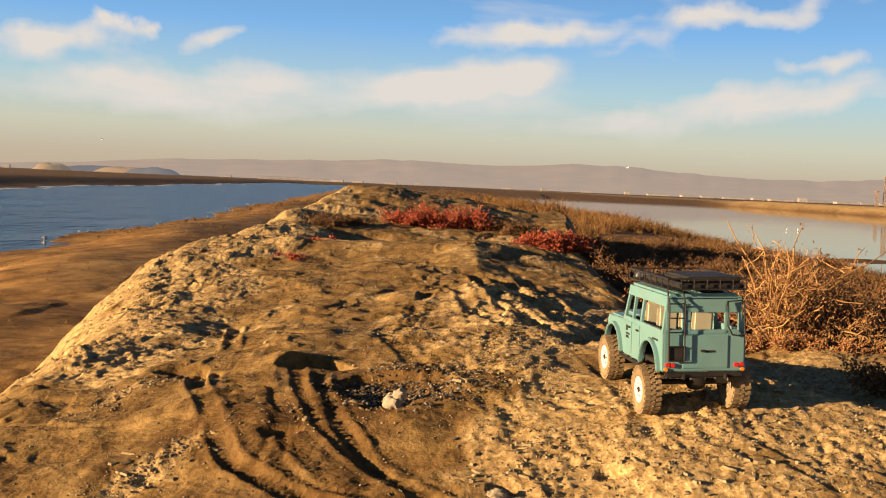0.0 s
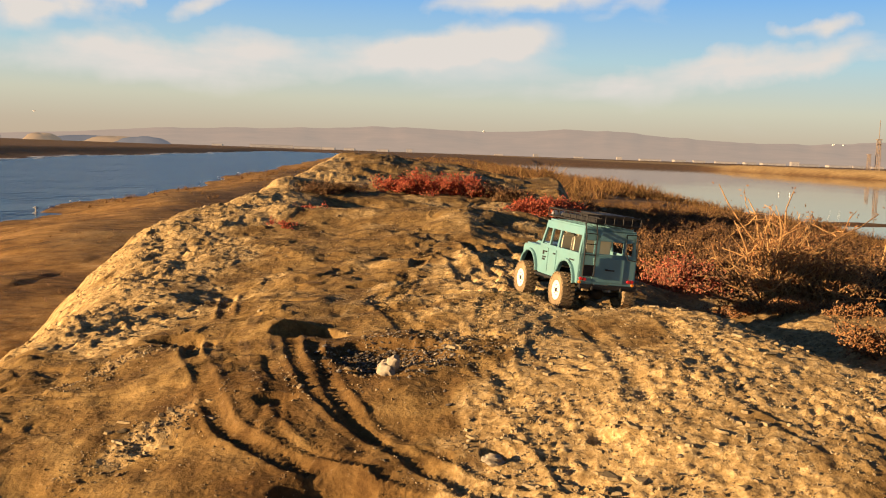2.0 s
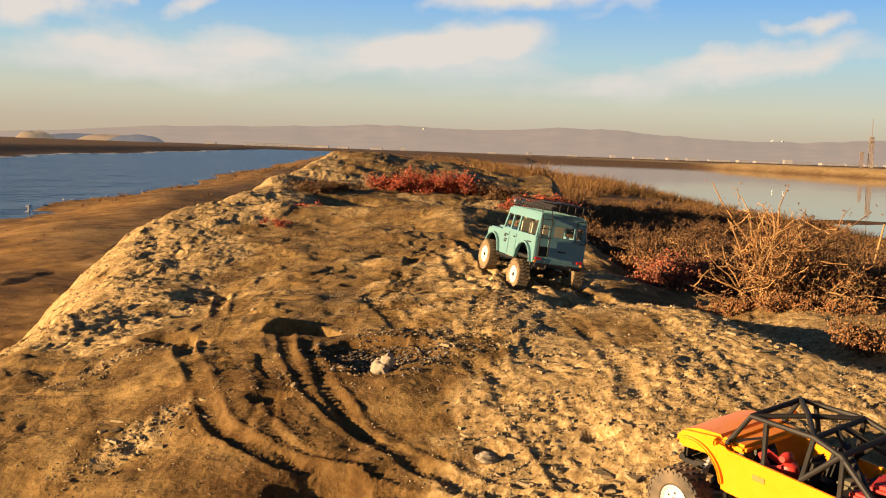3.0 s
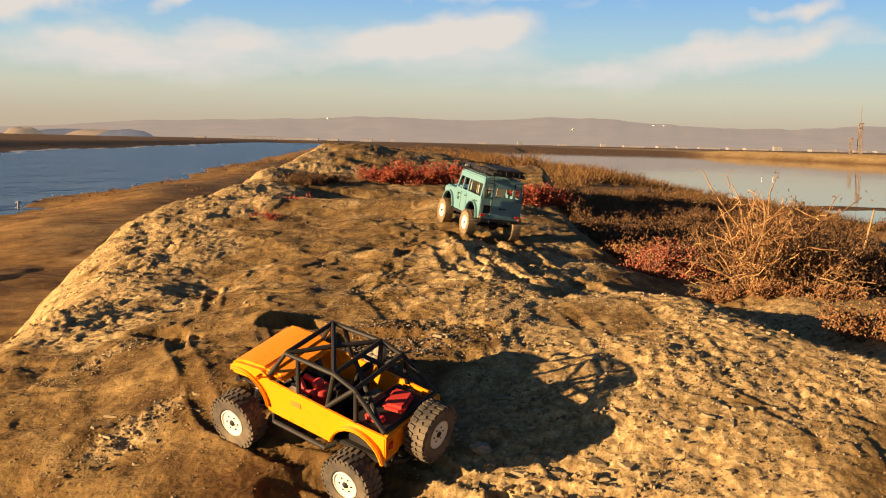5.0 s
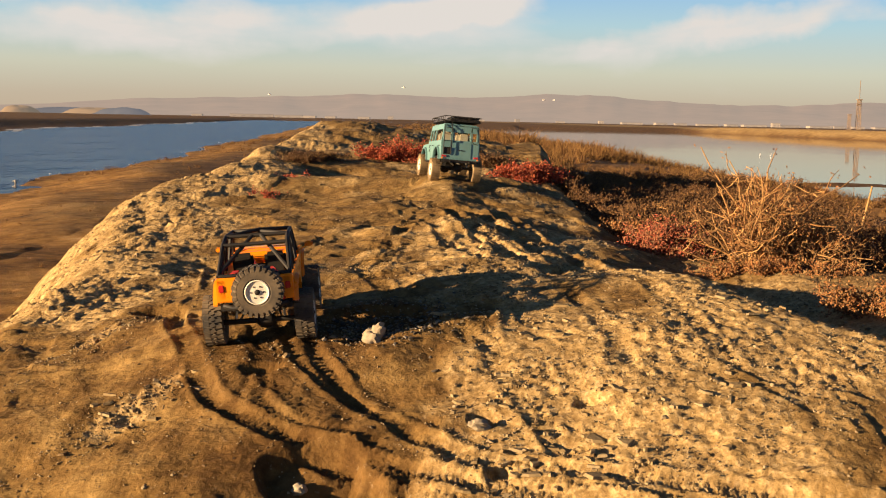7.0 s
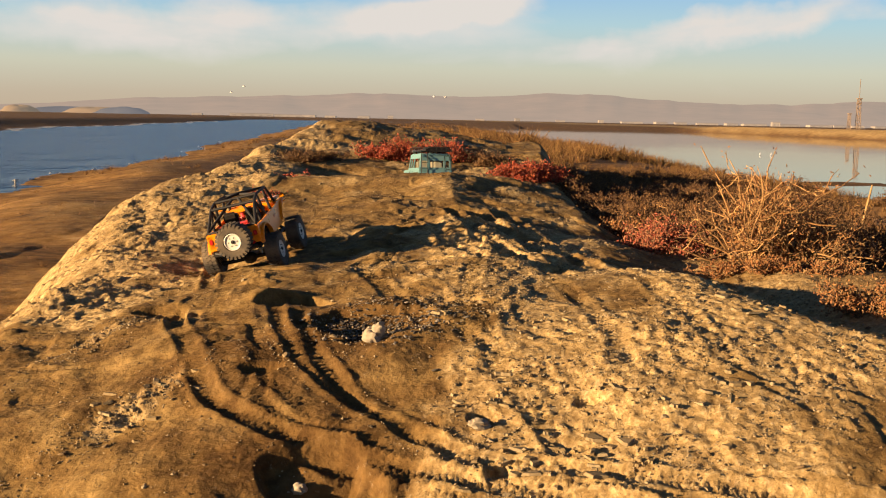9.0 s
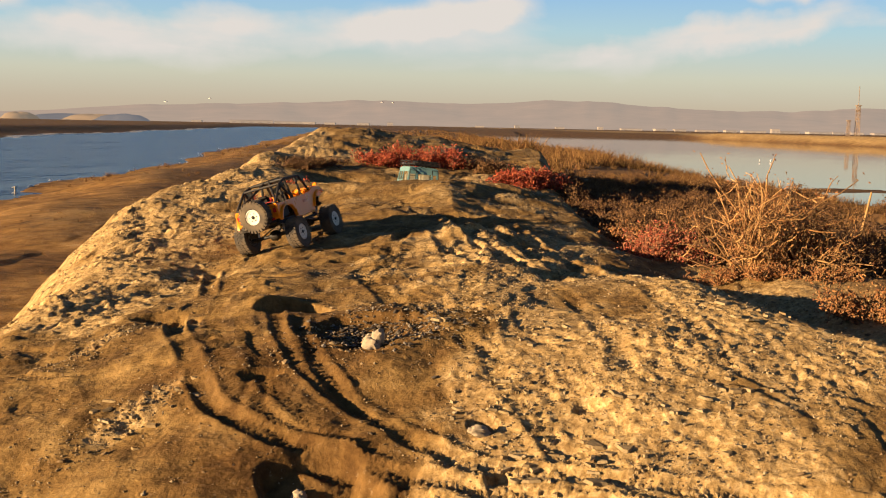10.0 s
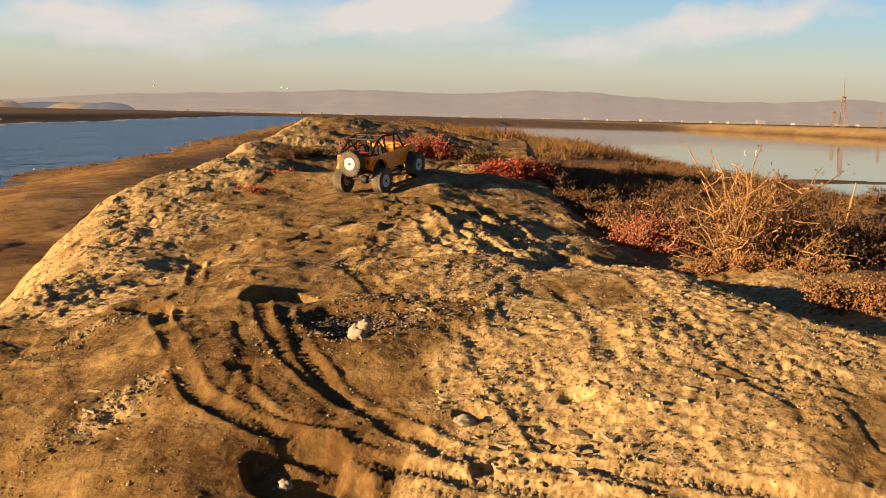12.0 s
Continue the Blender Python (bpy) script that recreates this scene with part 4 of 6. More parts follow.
    add_box(bm, (0, 0.222, 0.088), (0.16, 0.016, 0.016), 0.004)
    part("bumper", bm, BLACK, car)
    # floor, dashboard, seats
    bm = bmesh.new()
    add_box(bm, (0, -0.065, 0.098), (0.168, 0.285, 0.010), 0.002)
    add_box(bm, (0, 0.062, 0.140), (0.160, 0.030, 0.060), 0.006)
    part("floor_pan", bm, BLACK, car)
    for y in (0.010, -0.075):
        for x in (-0.040, 0.040):
            bm = bmesh.new()
            add_box(bm, (x, y + 0.012, 0.128), (0.050, 0.050, 0.020), 0.006)
            add_box(bm, (x, y - 0.016, 0.172), (0.048, 0.014, 0.085), 0.006, Matrix.Rotation(radians(8), 4, "X"))
            add_box(bm, (x, y - 0.022, 0.222), (0.024, 0.010, 0.020), 0.004)
            part("seat", bm, CREAM, car, "cream moulded seat")
    # roof rack: rails, posts, slats and a dark load cover
    rz, rt = ROOF + 0.012, ROOF + 0.034
    x1, y0, y1 = 0.084, -0.226, 0.052
    bm = bmesh.new()
    for z, r in ((rt, 0.0021), (rz, 0.0019)):
        add_tube(bm, [(-x1, y0, z), (x1, y0, z), (x1, y1, z), (-x1, y1, z)], r, 6, True)
    rack = part("roof_rack", bm, BLACK, car, "black tube roof rack basket")
    for k in range(8):
        y = y0 + (y1 - y0) * k / 7
        bm = bmesh.new()
        for sgn in (-1, 1):
            add_tube(bm, [(sgn * x1, y, rz), (sgn * x1, y, rt)], 0.0015, 5)
        add_box(bm, (0, y, rz), (2 * x1, 0.007, 0.0025))
        part("slat", bm, BLACK, rack, smooth=False)
    for x in (-0.056, -0.028, 0.0, 0.028, 0.056):
        for y in (y0, y1):
            bm = bmesh.new()
            add_tube(bm, [(x, y, rz), (x, y, rt)], 0.0014, 5)
            part("post", bm, BLACK, rack)
    bm = bmesh.new()
    add_box(bm, (0.014, -0.100, rz + 0.006), (0.140, 0.240, 0.012), 0.003)
    add_box(bm, (0.018, -0.140, rz + 0.017), (0.118, 0.150, 0.016), 0.005)
    part("load_cover", bm, BLACK, rack, "flat black load cover")
    for x in (-0.060, -0.035, 0.035, 0.060):
        bm = bmesh.new()
        add_lathe(bm, [(-0.006, 0.007), (0.004, 0.011), (0.007, 0.011)], 14)
        bmesh.ops.rotate(bm, verts=bm.verts[:], cent=(0, 0, 0), matrix=Matrix.Rotation(radians(90), 3, "Z"))
        bmesh.ops.translate(bm, verts=bm.verts[:], vec=(x, y1 + 0.004, rz + 0.004))
        bmesh.ops.recalc_face_normals(bm, faces=bm.faces[:])
        part("spotlight", bm, CHROME, rack, "round roof spotlight")
    for sgn in (-1, 1):
        bm = bmesh.new()
        add_tube(bm, [(sgn * HW, 0.068, BELT + 0.012), (sgn * (HW + 0.016), 0.074, BELT + 0.020)], 0.0014, 5)
        add_box(bm, (sgn * (HW + 0.018), 0.075, BELT + 0.024), (0.010, 0.004, 0.018), 0.0015)
        part("side_mirror", bm, BLACK, car)
    build_running_gear(car, (0.145, -0.135), 0.100, 0.0525, 0.120)
    wheels = [build_wheel(car, (s * 0.098, y, 0.0525), s, 0.0535, 0.038, 0.0285, MUDRUBBER) for y in (0.145, -0.135) for s in (-1, 1)]
    return car, wheels


def build_orange():
    car = thing("off_road_buggy", "orange open-top model off-roader with black roll cage", "model car")
    HW, SILL, BELT = 0.086, 0.098, 0.172
    # tub: sides with arches, bonnet, tail
    for sgn in (-1, 1):
        out = [(-0.205, SILL + 0.022), (-0.196, SILL + 0.012)] + arc(-0.14, 0.094, 0.064, 160, 12, 10) + [(-0.072, SILL), (0.074, SILL)] + arc(0.15, 0.098, 0.066, 178, 62, 8) + [(0.186, 0.150), (0.184, 0.164), (0.172, 0.176), (0.105, 0.187), (0.092, 0.182), (0.078, BELT), (-0.13, BELT - 0.002), (-0.205, BELT)]
        bm = bmesh.new()
        add_slab(bm, out, sgn * (HW - 0.005), sgn * HW)
        rounded(bm, 0.002)
        part("side_panel", bm, ORANGE, car)
        bm = bmesh.new()
        o = arc(-0.14, 0.094, 0.068, 165, 10, 12) + arc(-0.14, 0.094, 0.061, 10, 165, 12)
        add_slab(bm, o, sgn * (HW - 0.002), sgn * (HW + 0.010))
        rounded(bm, 0.002)
        part("wheel_arch", bm, ORANGE, car)
        bm = bmesh.new()
        o = arc(0.15, 0.098, 0.072, 170, 66, 12) + arc(0.15, 0.098, 0.066, 66, 170, 12)
        add_slab(bm, o, sgn * (HW - 0.004), sgn * (HW + 0.008))
        rounded(bm, 0.0025)
        part("wheel_arch", bm, ORANGE, car)
        bm = bmesh.new()
        add_box(bm, (sgn * (HW + 0.0006), 0.012, 0.146), (0.001, 0.024, 0.010), 0.0)
        part("badge", bm, FADED, car, "faded oval badge", smooth=False)
        bm = bmesh.new()
        add_tube(bm, [(sgn * (HW - 0.01), 0.078, 0.090), (sgn * (HW + 0.004), 0.066, 0.083), (sgn * (HW + 0.004), -0.066, 0.083), (sgn * (HW - 0.01), -0.078, 0.090)], 0.005, 8)
        part("rock_slider", bm, BLACK, car)
        bm = bmesh.new()
        add_tube(bm, [(sgn * HW, 0.084, 0.178), (sgn * (HW + 0.018), 0.084, 0.188)], 0.0018, 5)
        add_box(bm, (sgn * (HW + 0.024), 0.084, 0.192), (0.020, 0.006, 0.013), 0.003)
        part("side_mirror", bm, ORANGE, car)
        bm = bmesh.new()
        add_box(bm, (sgn * 0.074, -0.2075, 0.150), (0.012, 0.004, 0.016), 0.0015)
        part("tail_light", bm, LAMP_RED, car)
    bm = bmesh.new()
    add_slab(bm, [(0.090, 0.150), (0.186, 0.140), (0.189, 0.160), (0.181, 0.173), (0.148, 0.185), (0.096, 0.191), (0.088, 0.182)], -HW + 0.004, HW - 0.004)
    rounded(bm, 0.010, 4, 25)
    part("bonnet", bm, ORANGE, car)
    bm = bmesh.new()
    add_box(bm, (0, 0.186, 0.136), (0.12, 0.008, 0.050), 0.004)
    for k in range(7):
        add_box(bm, ((k - 3) * 0.012, 0.191, 0.138), (0.005, 0.003, 0.032), 0.001)
    part("grille", bm, BLACK, car)
    for sgn in (-1, 1):
        bm = bmesh.new()
        add_tube(bm, [(sgn * 0.052, 0.187, 0.142), (sgn * 0.052, 0.194, 0.142)], 0.012, 16)
        part("headlight", bm, CREAM, car)
    bm = bmesh.new()
    add_box(bm, (0, -0.203, 0.146), (2 * HW - 0.002, 0.008, 0.056), 0.003)
    for sgn in (-1, 1):
        add_box(bm, (sgn * (HW - 0.012), -0.200, 0.148), (0.026, 0.014, 0.052), 0.005)
    part("tail_panel", bm, ORANGE, car)
    bm = bmesh.new()
    add_box(bm, (0, 0.088, 0.182), (2 * HW - 0.01, 0.022, 0.014), 0.005)
    add_box(bm, (0, 0.066, 0.178), (2 * HW - 0.02, 0.030, 0.016), 0.005)
    part("dashboard", bm, ORANGE, car, "orange cowl over the dashboard")
    # dark interior
    bm = bmesh.new()
    add_box(bm, (0, -0.07, 0.104), (2 * HW - 0.012, 0.27, 0.012), 0.002)
    add_box(bm, (0, -0.150, 0.140), (2 * HW - 0.014, 0.085, 0.050), 0.006)
    add_box(bm, (0, 0.0, 0.128), (0.032, 0.15, 0.045), 0.006)
    part("interior_tub", bm, BLACK, car)
    for x in (-0.038, 0.038):
        bm = bmesh.new()
        add_box(bm, (x, -0.020, 0.124), (0.050, 0.055, 0.018), 0.006)
        add_box(bm, (x, -0.052, 0.165), (0.050, 0.016, 0.078), 0.007, Matrix.Rotation(radians(12), 4, "X"))
        part("seat", bm, BLACK, car)
    bm = bmesh.new()
    add_box(bm, (0.018, -0.155, 0.172), (0.062, 0.044, 0.018), 0.006, Matrix.Rotation(radians(14), 4, "Z"))
    add_box(bm, (-0.048, -0.150, 0.170), (0.022, 0.038, 0.014), 0.004)
    part("luggage_bag", bm, RED, car, "red bag on the rear deck")
    bm = bmesh.new()
    add_box(bm, (0.0, -0.105, 0.166), (0.06, 0.030, 0.016), 0.006)
    part("luggage_roll", bm, plain("drab_canvas", (0.10, 0.085, 0.05), 0.9), car, "drab canvas roll")
    # seated doll in red, one plain shape
    bm = bmesh.new()
    add_lathe(bm, [(-0.024, 0.006), (-0.016, 0.017), (0.006, 0.020), (0.022, 0.014), (0.026, 0.006)], 12)
    bmesh.ops.rotate(bm, verts=bm.verts[:], cent=(0, 0, 0), matrix=Matrix.Rotation(radians(-90), 3, "Y"))
    bmesh.ops.translate(bm, verts=bm.verts[:], vec=(-0.038, -0.022, 0.148))
    add_tube(bm, [(-0.054, -0.020, 0.166), (-0.056, 0.006, 0.156), (-0.044, 0.030, 0.172)], 0.0065, 7)
    add_tube(bm, [(-0.022, -0.020, 0.166), (-0.018, 0.006, 0.156), (-0.030, 0.030, 0.172)], 0.0065, 7)
    add_lathe(bm, [(-0.016, 0.006), (-0.009, 0.009), (0.0, 0.0105), (0.006, 0.008), (0.009, 0.004)], 12, (-0.038, -0.016, 0.182))
    bmesh.ops.transform(bm, matrix=Matrix.Translation((-0.036, -0.012, 0.128)) @ Matrix.Diagonal((1.0, 1.0, 0.9, 1.0)) @ Matrix.Translation((0.036, 0.022, -0.124)), verts=bm.verts[:])
    bmesh.ops.recalc_face_normals(bm, faces=bm.faces[:])
    part("doll", bm, RED, car, "small red driver doll")
    # roll cage of black tube
    R = 0.0048
    A, B, C, D = 0.078, 0.070, 0.072, 0.080
    zt = 0.246
    cage = None
    runs = []
    for s in (-1, 1):
        runs.append([(s * A, 0.086, 0.180), (s * B, 0.050, zt - 0.006), (s * C, -0.070, zt), (s * (C + 0.002), -0.120, zt - 0.012), (s * D, -0.196, 0.176)])
        runs.append([(s * (A + 0.002), -0.060, 0.165), (s * C, -0.070, zt)])
        runs.append([(s * (A + 0.002), 0.010, 0.170), (s * B, 0.020, zt - 0.005)])
        runs.append([(s * (A + 0.002), -0.060, 0.172), (s * (C + 0.002), -0.120, zt - 0.012)])
        runs.append([(s * D, -0.190, 0.180), (s * 0.010, -0.070, zt)])
        runs.append([(s * D, -0.130, 0.168), (s * (C + 0.003), -0.125, zt - 0.014)])
    runs.append([(-A, 0.086, 0.182), (A, 0.086, 0.182)])
    runs.append([(-B, 0.050, zt - 0.006), (B, 0.050, zt - 0.006)])
    runs.append([(-C, -0.070, zt), (C, -0.070, zt)])
    runs.append([(-C, -0.120, zt - 0.012), (C, -0.120, zt - 0.012)])
    runs.append([(-B, 0.050, zt - 0.006), (0.0, -0.010, zt), (C, -0.070, zt)])
    runs.append([(B, 0.050, zt - 0.006), (0.0, -0.010, zt + 0.004), (-C, -0.070, zt)])
    runs.append([(-D, -0.196, 0.176), (D, -0.196, 0.176)])
    for k, run in enumerate(runs):
        bm = bmesh.new()
        add_tube(bm, run, R, 8)
        if cage is None:
            cage = part("roll_cage", bm, BLACK, car, "black welded tube roll cage")
        else:
            part("cage_tube", bm, BLACK, cage)
    # bumpers, spare wheel on its carrier, jerry can
    bm = bmesh.new()
    add_tube(bm, [(-0.07, -0.210, 0.112), (-0.05, -0.222, 0.108), (0.05, -0.222, 0.108), (0.07, -0.210, 0.112)], 0.006, 8)
    add_box(bm, (0.0, -0.212, 0.118), (0.10, 0.016, 0.020), 0.003)
    part("bumper", bm, BLACK, car)
    bm = bmesh.new()
    add_tube(bm, [(-0.06, 0.190, 0.112), (-0.045, 0.198, 0.108), (0.045, 0.198, 0.108), (0.06, 0.190, 0.112)], 0.006, 8)
    part("bumper", bm, BLACK, car)
    bm = bmesh.new()
    add_tube(bm, [(0.01, -0.205, 0.145), (0.01, -0.235, 0.145)], 0.008, 8)
    add_tube(bm, [(0.01, -0.222, 0.145), (0.012, -0.215, 0.108)], 0.004, 6)
    part("spare_carrier", bm, BLACK, car)
    spare = build_wheel(car, (0, 0, 0), 1, 0.0575, 0.042, 0.028, RUBBER, "spare_wheel")
    spare.matrix_local = pose(0.010, -0.238, 0.147, 0, 0, -90)
    bm = bmesh.new()
    add_box(bm, (0.062, -0.212, 0.122), (0.010, 0.010, 0.008), 0.002)
    part("tow_hook", bm, LAMP_RED, car)
    build_running_gear(car, (0.150, -0.140), 0.104, 0.058, 0.130)
    wheels = [build_wheel(car, (s * 0.103, y, 0.058), s, 0.0585, 0.044, 0.0285, RUBBER) for y in (0.150, -0.140) for s in (-1, 1)]
    return car, wheels


teal, teal_wheels = build_teal()
orange, orange_wheels = build_orange()


# ---------------------------------------------------------------- distance
def build_mountains():
    """A hazy range that closes the plain, ahead and round about."""
    xs = np.linspace(-1.7, 1.7, 700)
    line = np.array([(-3, 0.012), (-0.41, 0.004), (-0.33, 0.0085), (-0.25, 0.0145), (-0.175, 0.017), (-0.12, 0.0188), (-0.047, 0.0222), (-0.005, 0.0214), (0.036, 0.0206), (0.082, 0.0226), (0.113, 0.0258),
                     (0.144, 0.0256), (0.185, 0.0236), (0.236, 0.0208), (0.288, 0.0192), (0.34, 0.0194), (0.40, 0.0236), (0.6, 0.02), (3, 0.015)])
    rows = 14
    far, near = 4300.0, 3300.0
    verts, faces = [], []
    for j in range(rows):
        u = j / (rows - 1)
        y = near + (far - near) * u
        for t in xs:
            top = np.interp(t, line[:, 0], line[:, 1]) * far
            rug = 1 + 0.30 * float(fbm(np.array([t * 14.0]), np.array([u * 2.5]), 4, 60)[0]) * (1 - u) + 0.03 * float(fbm(np.array([t * 60.0]), np.array([0.5]), 3, 61)[0])
            verts.append((t * y, y, 0.5 + top * (u ** 0.8) * rug))
    w = len(xs)
    for j in range(rows - 1):
        for i in range(w - 1):
            a = j * w + i
            faces.append((a, a + 1, a + w + 1, a + w))
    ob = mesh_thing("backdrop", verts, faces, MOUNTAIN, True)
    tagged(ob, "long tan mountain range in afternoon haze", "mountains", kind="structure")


def build_heap(x, y, rx, ry, h, mat, label, category, seed):
    """A far heap with a broad flattened top."""
    n, verts, faces = 36, [], []
    rings = [(1.0, 0.0), (0.86, 0.36), (0.72, 0.66), (0.58, 0.84), (0.4, 0.93), (0.2, 0.98), (0.02, 1.0)]
    rnd = random.Random(seed)
    for r, z in rings:
        for k in range(n):
            a = 2 * math.pi * k / n
            wob = 1 + 0.09 * math.sin(3 * a + seed) + 0.06 * rnd.uniform(-1, 1)
            verts.append((x + rx * r * wob * math.cos(a), y + ry * r * wob * math.sin(a), 0.4 + h * z * (1 + 0.08 * math.sin(2 * a + seed) + 0.05 * rnd.uniform(-1, 1) * (r > 0.1))))
    for j in range(len(rings) - 1):
        for k in range(n):
            faces.append((j * n + k, j * n + (k + 1) % n, (j + 1) * n + (k + 1) % n, (j + 1) * n + k))
    faces.append(tuple(range((len(rings) - 1) * n, len(rings) * n)))
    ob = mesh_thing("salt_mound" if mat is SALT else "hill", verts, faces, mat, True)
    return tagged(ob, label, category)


def build_shed(size, storeys):
    """A far flat-roofed building: walls, roof slab, a row of dark openings."""
    b = thing("warehouse", "low white warehouse far across the flats", "building", "buildings along the far shore")
    w, d, h = size
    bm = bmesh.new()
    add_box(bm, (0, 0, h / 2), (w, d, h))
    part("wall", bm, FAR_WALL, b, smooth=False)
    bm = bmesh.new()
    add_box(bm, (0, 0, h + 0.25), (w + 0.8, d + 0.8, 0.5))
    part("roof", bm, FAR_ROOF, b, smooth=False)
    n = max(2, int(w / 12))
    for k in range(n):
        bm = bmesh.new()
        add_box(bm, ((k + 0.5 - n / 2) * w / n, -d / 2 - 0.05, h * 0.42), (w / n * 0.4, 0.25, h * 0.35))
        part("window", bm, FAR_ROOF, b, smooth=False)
    return b


def build_distance():
    build_mountains()
    Y = 1500.0
    build_heap(-0.360 * Y, Y, 26, 16, 9.0, SALT, "cream-coloured salt heap on the far shore", "salt heap", 1)
    build_heap(-0.300 * Y, Y + 40, 46, 20, 8.2, SALT, "long cream-coloured salt heap on the far shore", "salt heap", 2)
    build_heap(-0.335 * Y, Y + 80, 60, 24, 8.4, DARK_HILL, "low dark hill behind the salt heaps", "hill", 3)
    build_heap(-0.262 * Y, Y - 20, 38, 20, 9.0, DARK_HILL, "low dark hill beside the salt heaps", "hill", 4)
    kinds = [build_shed((60, 14, 4.0), 1), build_shed((20, 14, 3.5), 1), build_shed((12, 12, 6.5), 2), build_shed((38, 16, 3.2), 1)]
    rows = [(0, -0.151, 1560), (3, -0.118, 1560), (3, -0.105, 1640), (1, -0.05, 1900), (2, -0.026, 2400), (1, 0.055, 2600), (2, 0.089, 2700), (1, 0.128, 2500), (2, 0.165, 2600), (3, 0.193, 2000),
            (1, 0.2194, 1900), (1, 0.2375, 1900), (3, 0.262, 2000), (1, 0.284, 1900), (3, 0.305, 1800), (2, 0.3249, 1700), (1, 0.333, 1700), (1, 0.3404, 1750), (3, 0.365, 1800), (1, 0.382, 1800), (1, 0.40, 1800), (3, 0.425, 1800), (1, 0.45, 1800), (2, -0.40, 2200), (1, -0.2, 2200), (1, -0.08, 2100)]
    used = set()
    for k, s, y in rows:
        m = pose(s * y, y, 0.4, 0, 0, random.uniform(-8, 8))
        if k in used:
            copy_thing(kinds[k], m)
        else:
            kinds[k].matrix_basis = m
            used.add(k)


def build_mast(x, y, height_m, half, with_platform, label):
    """A steel trestle with cross braces, decks and a thin mast on top."""
    t = thing("pylon", label, "pylon", "pylons on the dike")
    z0 = ground_z(x, y) - 0.1
    t.matrix_basis = pose(x, y, z0)
    deck = height_m * (0.62 if with_platform else 0.85)
    for sx in (-1, 1):
        for sy in (-1, 1):
            bm = bmesh.new()
            add_tube(bm, [(sx * half, sy * half, 0), (sx * half * 0.7, sy * half * 0.7, deck)], half * 0.18, 6)
            part("leg", bm, STEEL, t)
    for k in range(4):
        z, z2 = deck * k / 4, deck * (k + 1) / 4
        for sy in (-1, 1):
            bm = bmesh.new()
            add_tube(bm, [(-half * 0.9, sy * half * 0.9, z), (half * 0.85, sy * half * 0.85, z2)], half * 0.10, 5)
            add_tube(bm, [(half * 0.9, sy * half * 0.9, z), (-half * 0.85, sy * half * 0.85, z2)], half * 0.10, 5)
            part("brace", bm, STEEL, t)
    bm = bmesh.new()
    add_box(bm, (0, 0, deck), (half * 2.6, half * 2.6, half * 0.5), 0.02)
    part("deck", bm, STEEL, t)
    if with_platform:
        bm = bmesh.new()
        add_box(bm, (0, 0, deck * 0.86), (half * 2.2, half * 2.2, half * 0.4), 0.02)
        part("deck", bm, STEEL, t)
        bm = bmesh.new()
        add_tube(bm, [(0, 0, deck), (0, 0, height_m * 0.82), (0, 0, height_m)], half * 0.16, 6)
        part("mast", bm, STEEL, t)
    return t


build_distance()
build_mast(0.4007 * 150, 150, 6.9, 0.26, True, "tall rusty steel pylon with a thin mast")
build_mast(0.3925 * 150, 150, 2.6, 0.20, False, "short rusty steel pylon on the dike")
build_mast(0.4358 * 150, 150, 3.2, 0.16, False, "short rusty steel pylon on the dike")


def build_bird(label, flying):
    b = thing("bird", label, "bird", "white birds")
    bm = bmesh.new()
    add_lathe(bm, [(-0.16, 0.008), (-0.09, 0.03), (0.0, 0.045), (0.09, 0.035), (0.15, 0.018), (0.20, 0.006)], 10)
    bmesh.ops.recalc_face_normals(bm, faces=bm.faces[:])
    if not flying:
        bmesh.ops.rotate(bm, verts=bm.verts[:], cent=(0, 0, 0), matrix=Matrix.Rotation(radians(-35), 3, "Y"))
        bmesh.ops.translate(bm, verts=bm.verts[:], vec=(0, 0, 0.16))
    part("body", bm, FEATHER, b)
    if flying:
        for s in (-1, 1):
            bm = bmesh.new()
            tip = [(0.05, s * 0.03, 0.02), (0.07, s * 0.17, 0.09), (0.0, s * 0.36, 0.07), (-0.04, s * 0.30, 0.065), (-0.05, s * 0.16, 0.08), (-0.06, s * 0.03, 0.015)]
            top = [bm.verts.new((x, y, z + 0.006)) for x, y, z in tip]
            low = [bm.verts.new((x, y, z - 0.006)) for x, y, z in tip]
            bm.faces.new(top); bm.faces.new(low[::-1])
            for k in range(6):
                bm.faces.new((top[k], low[k], low[(k + 1) % 6], top[(k + 1) % 6]))
            bmesh.ops.recalc_face_normals(bm, faces=bm.faces[:])
            part("wing", bm, FEATHER, b)
    else:
        for s in (-1, 1):
            bm = bmesh.new()
            add_tube(bm, [(0, s * 0.015, 0.13), (0.01, s * 0.02, 0.06), (0, s * 0.02, -0.15)], 0.005, 5)
            part("leg", bm, DARK_TWIG, b)
        bm = bmesh.new()
        add_tube(bm, [(0.08, 0, 0.20), (0.10, 0, 0.24), (0.09, 0, 0.27), (0.11, 0, 0.285), (0.14, 0, 0.28)], 0.010, 6)
        part("neck", bm, FEATHER, b)
    return b


FLYERS = [build_bird("white gull flying over the flats", True) for _ in range(5)]
for sx in (0.3123, 0.3225):
    wader = build_bird("white wading bird standing in the pond", False)
    wader.matrix_basis = pose(sx * 52, 52, -0.02, 0, 0, 60) @ Matrix.Diagonal((0.55, 0.55, 0.55, 1))
bm = bmesh.new()
add_tube(bm, [(0, 0, -0.4), (0.004, 0, 0.06), (0.0, 0.003, 0.15)], 0.014, 8)
post = part("marker_post", bm, POST_WOOD)
post.matrix_basis = pose(-0.3645 * 20.4, 20.4, 0.0, 3, 2, 0)
tagged(post, "weathered grey wooden stake in the shallows", "post")


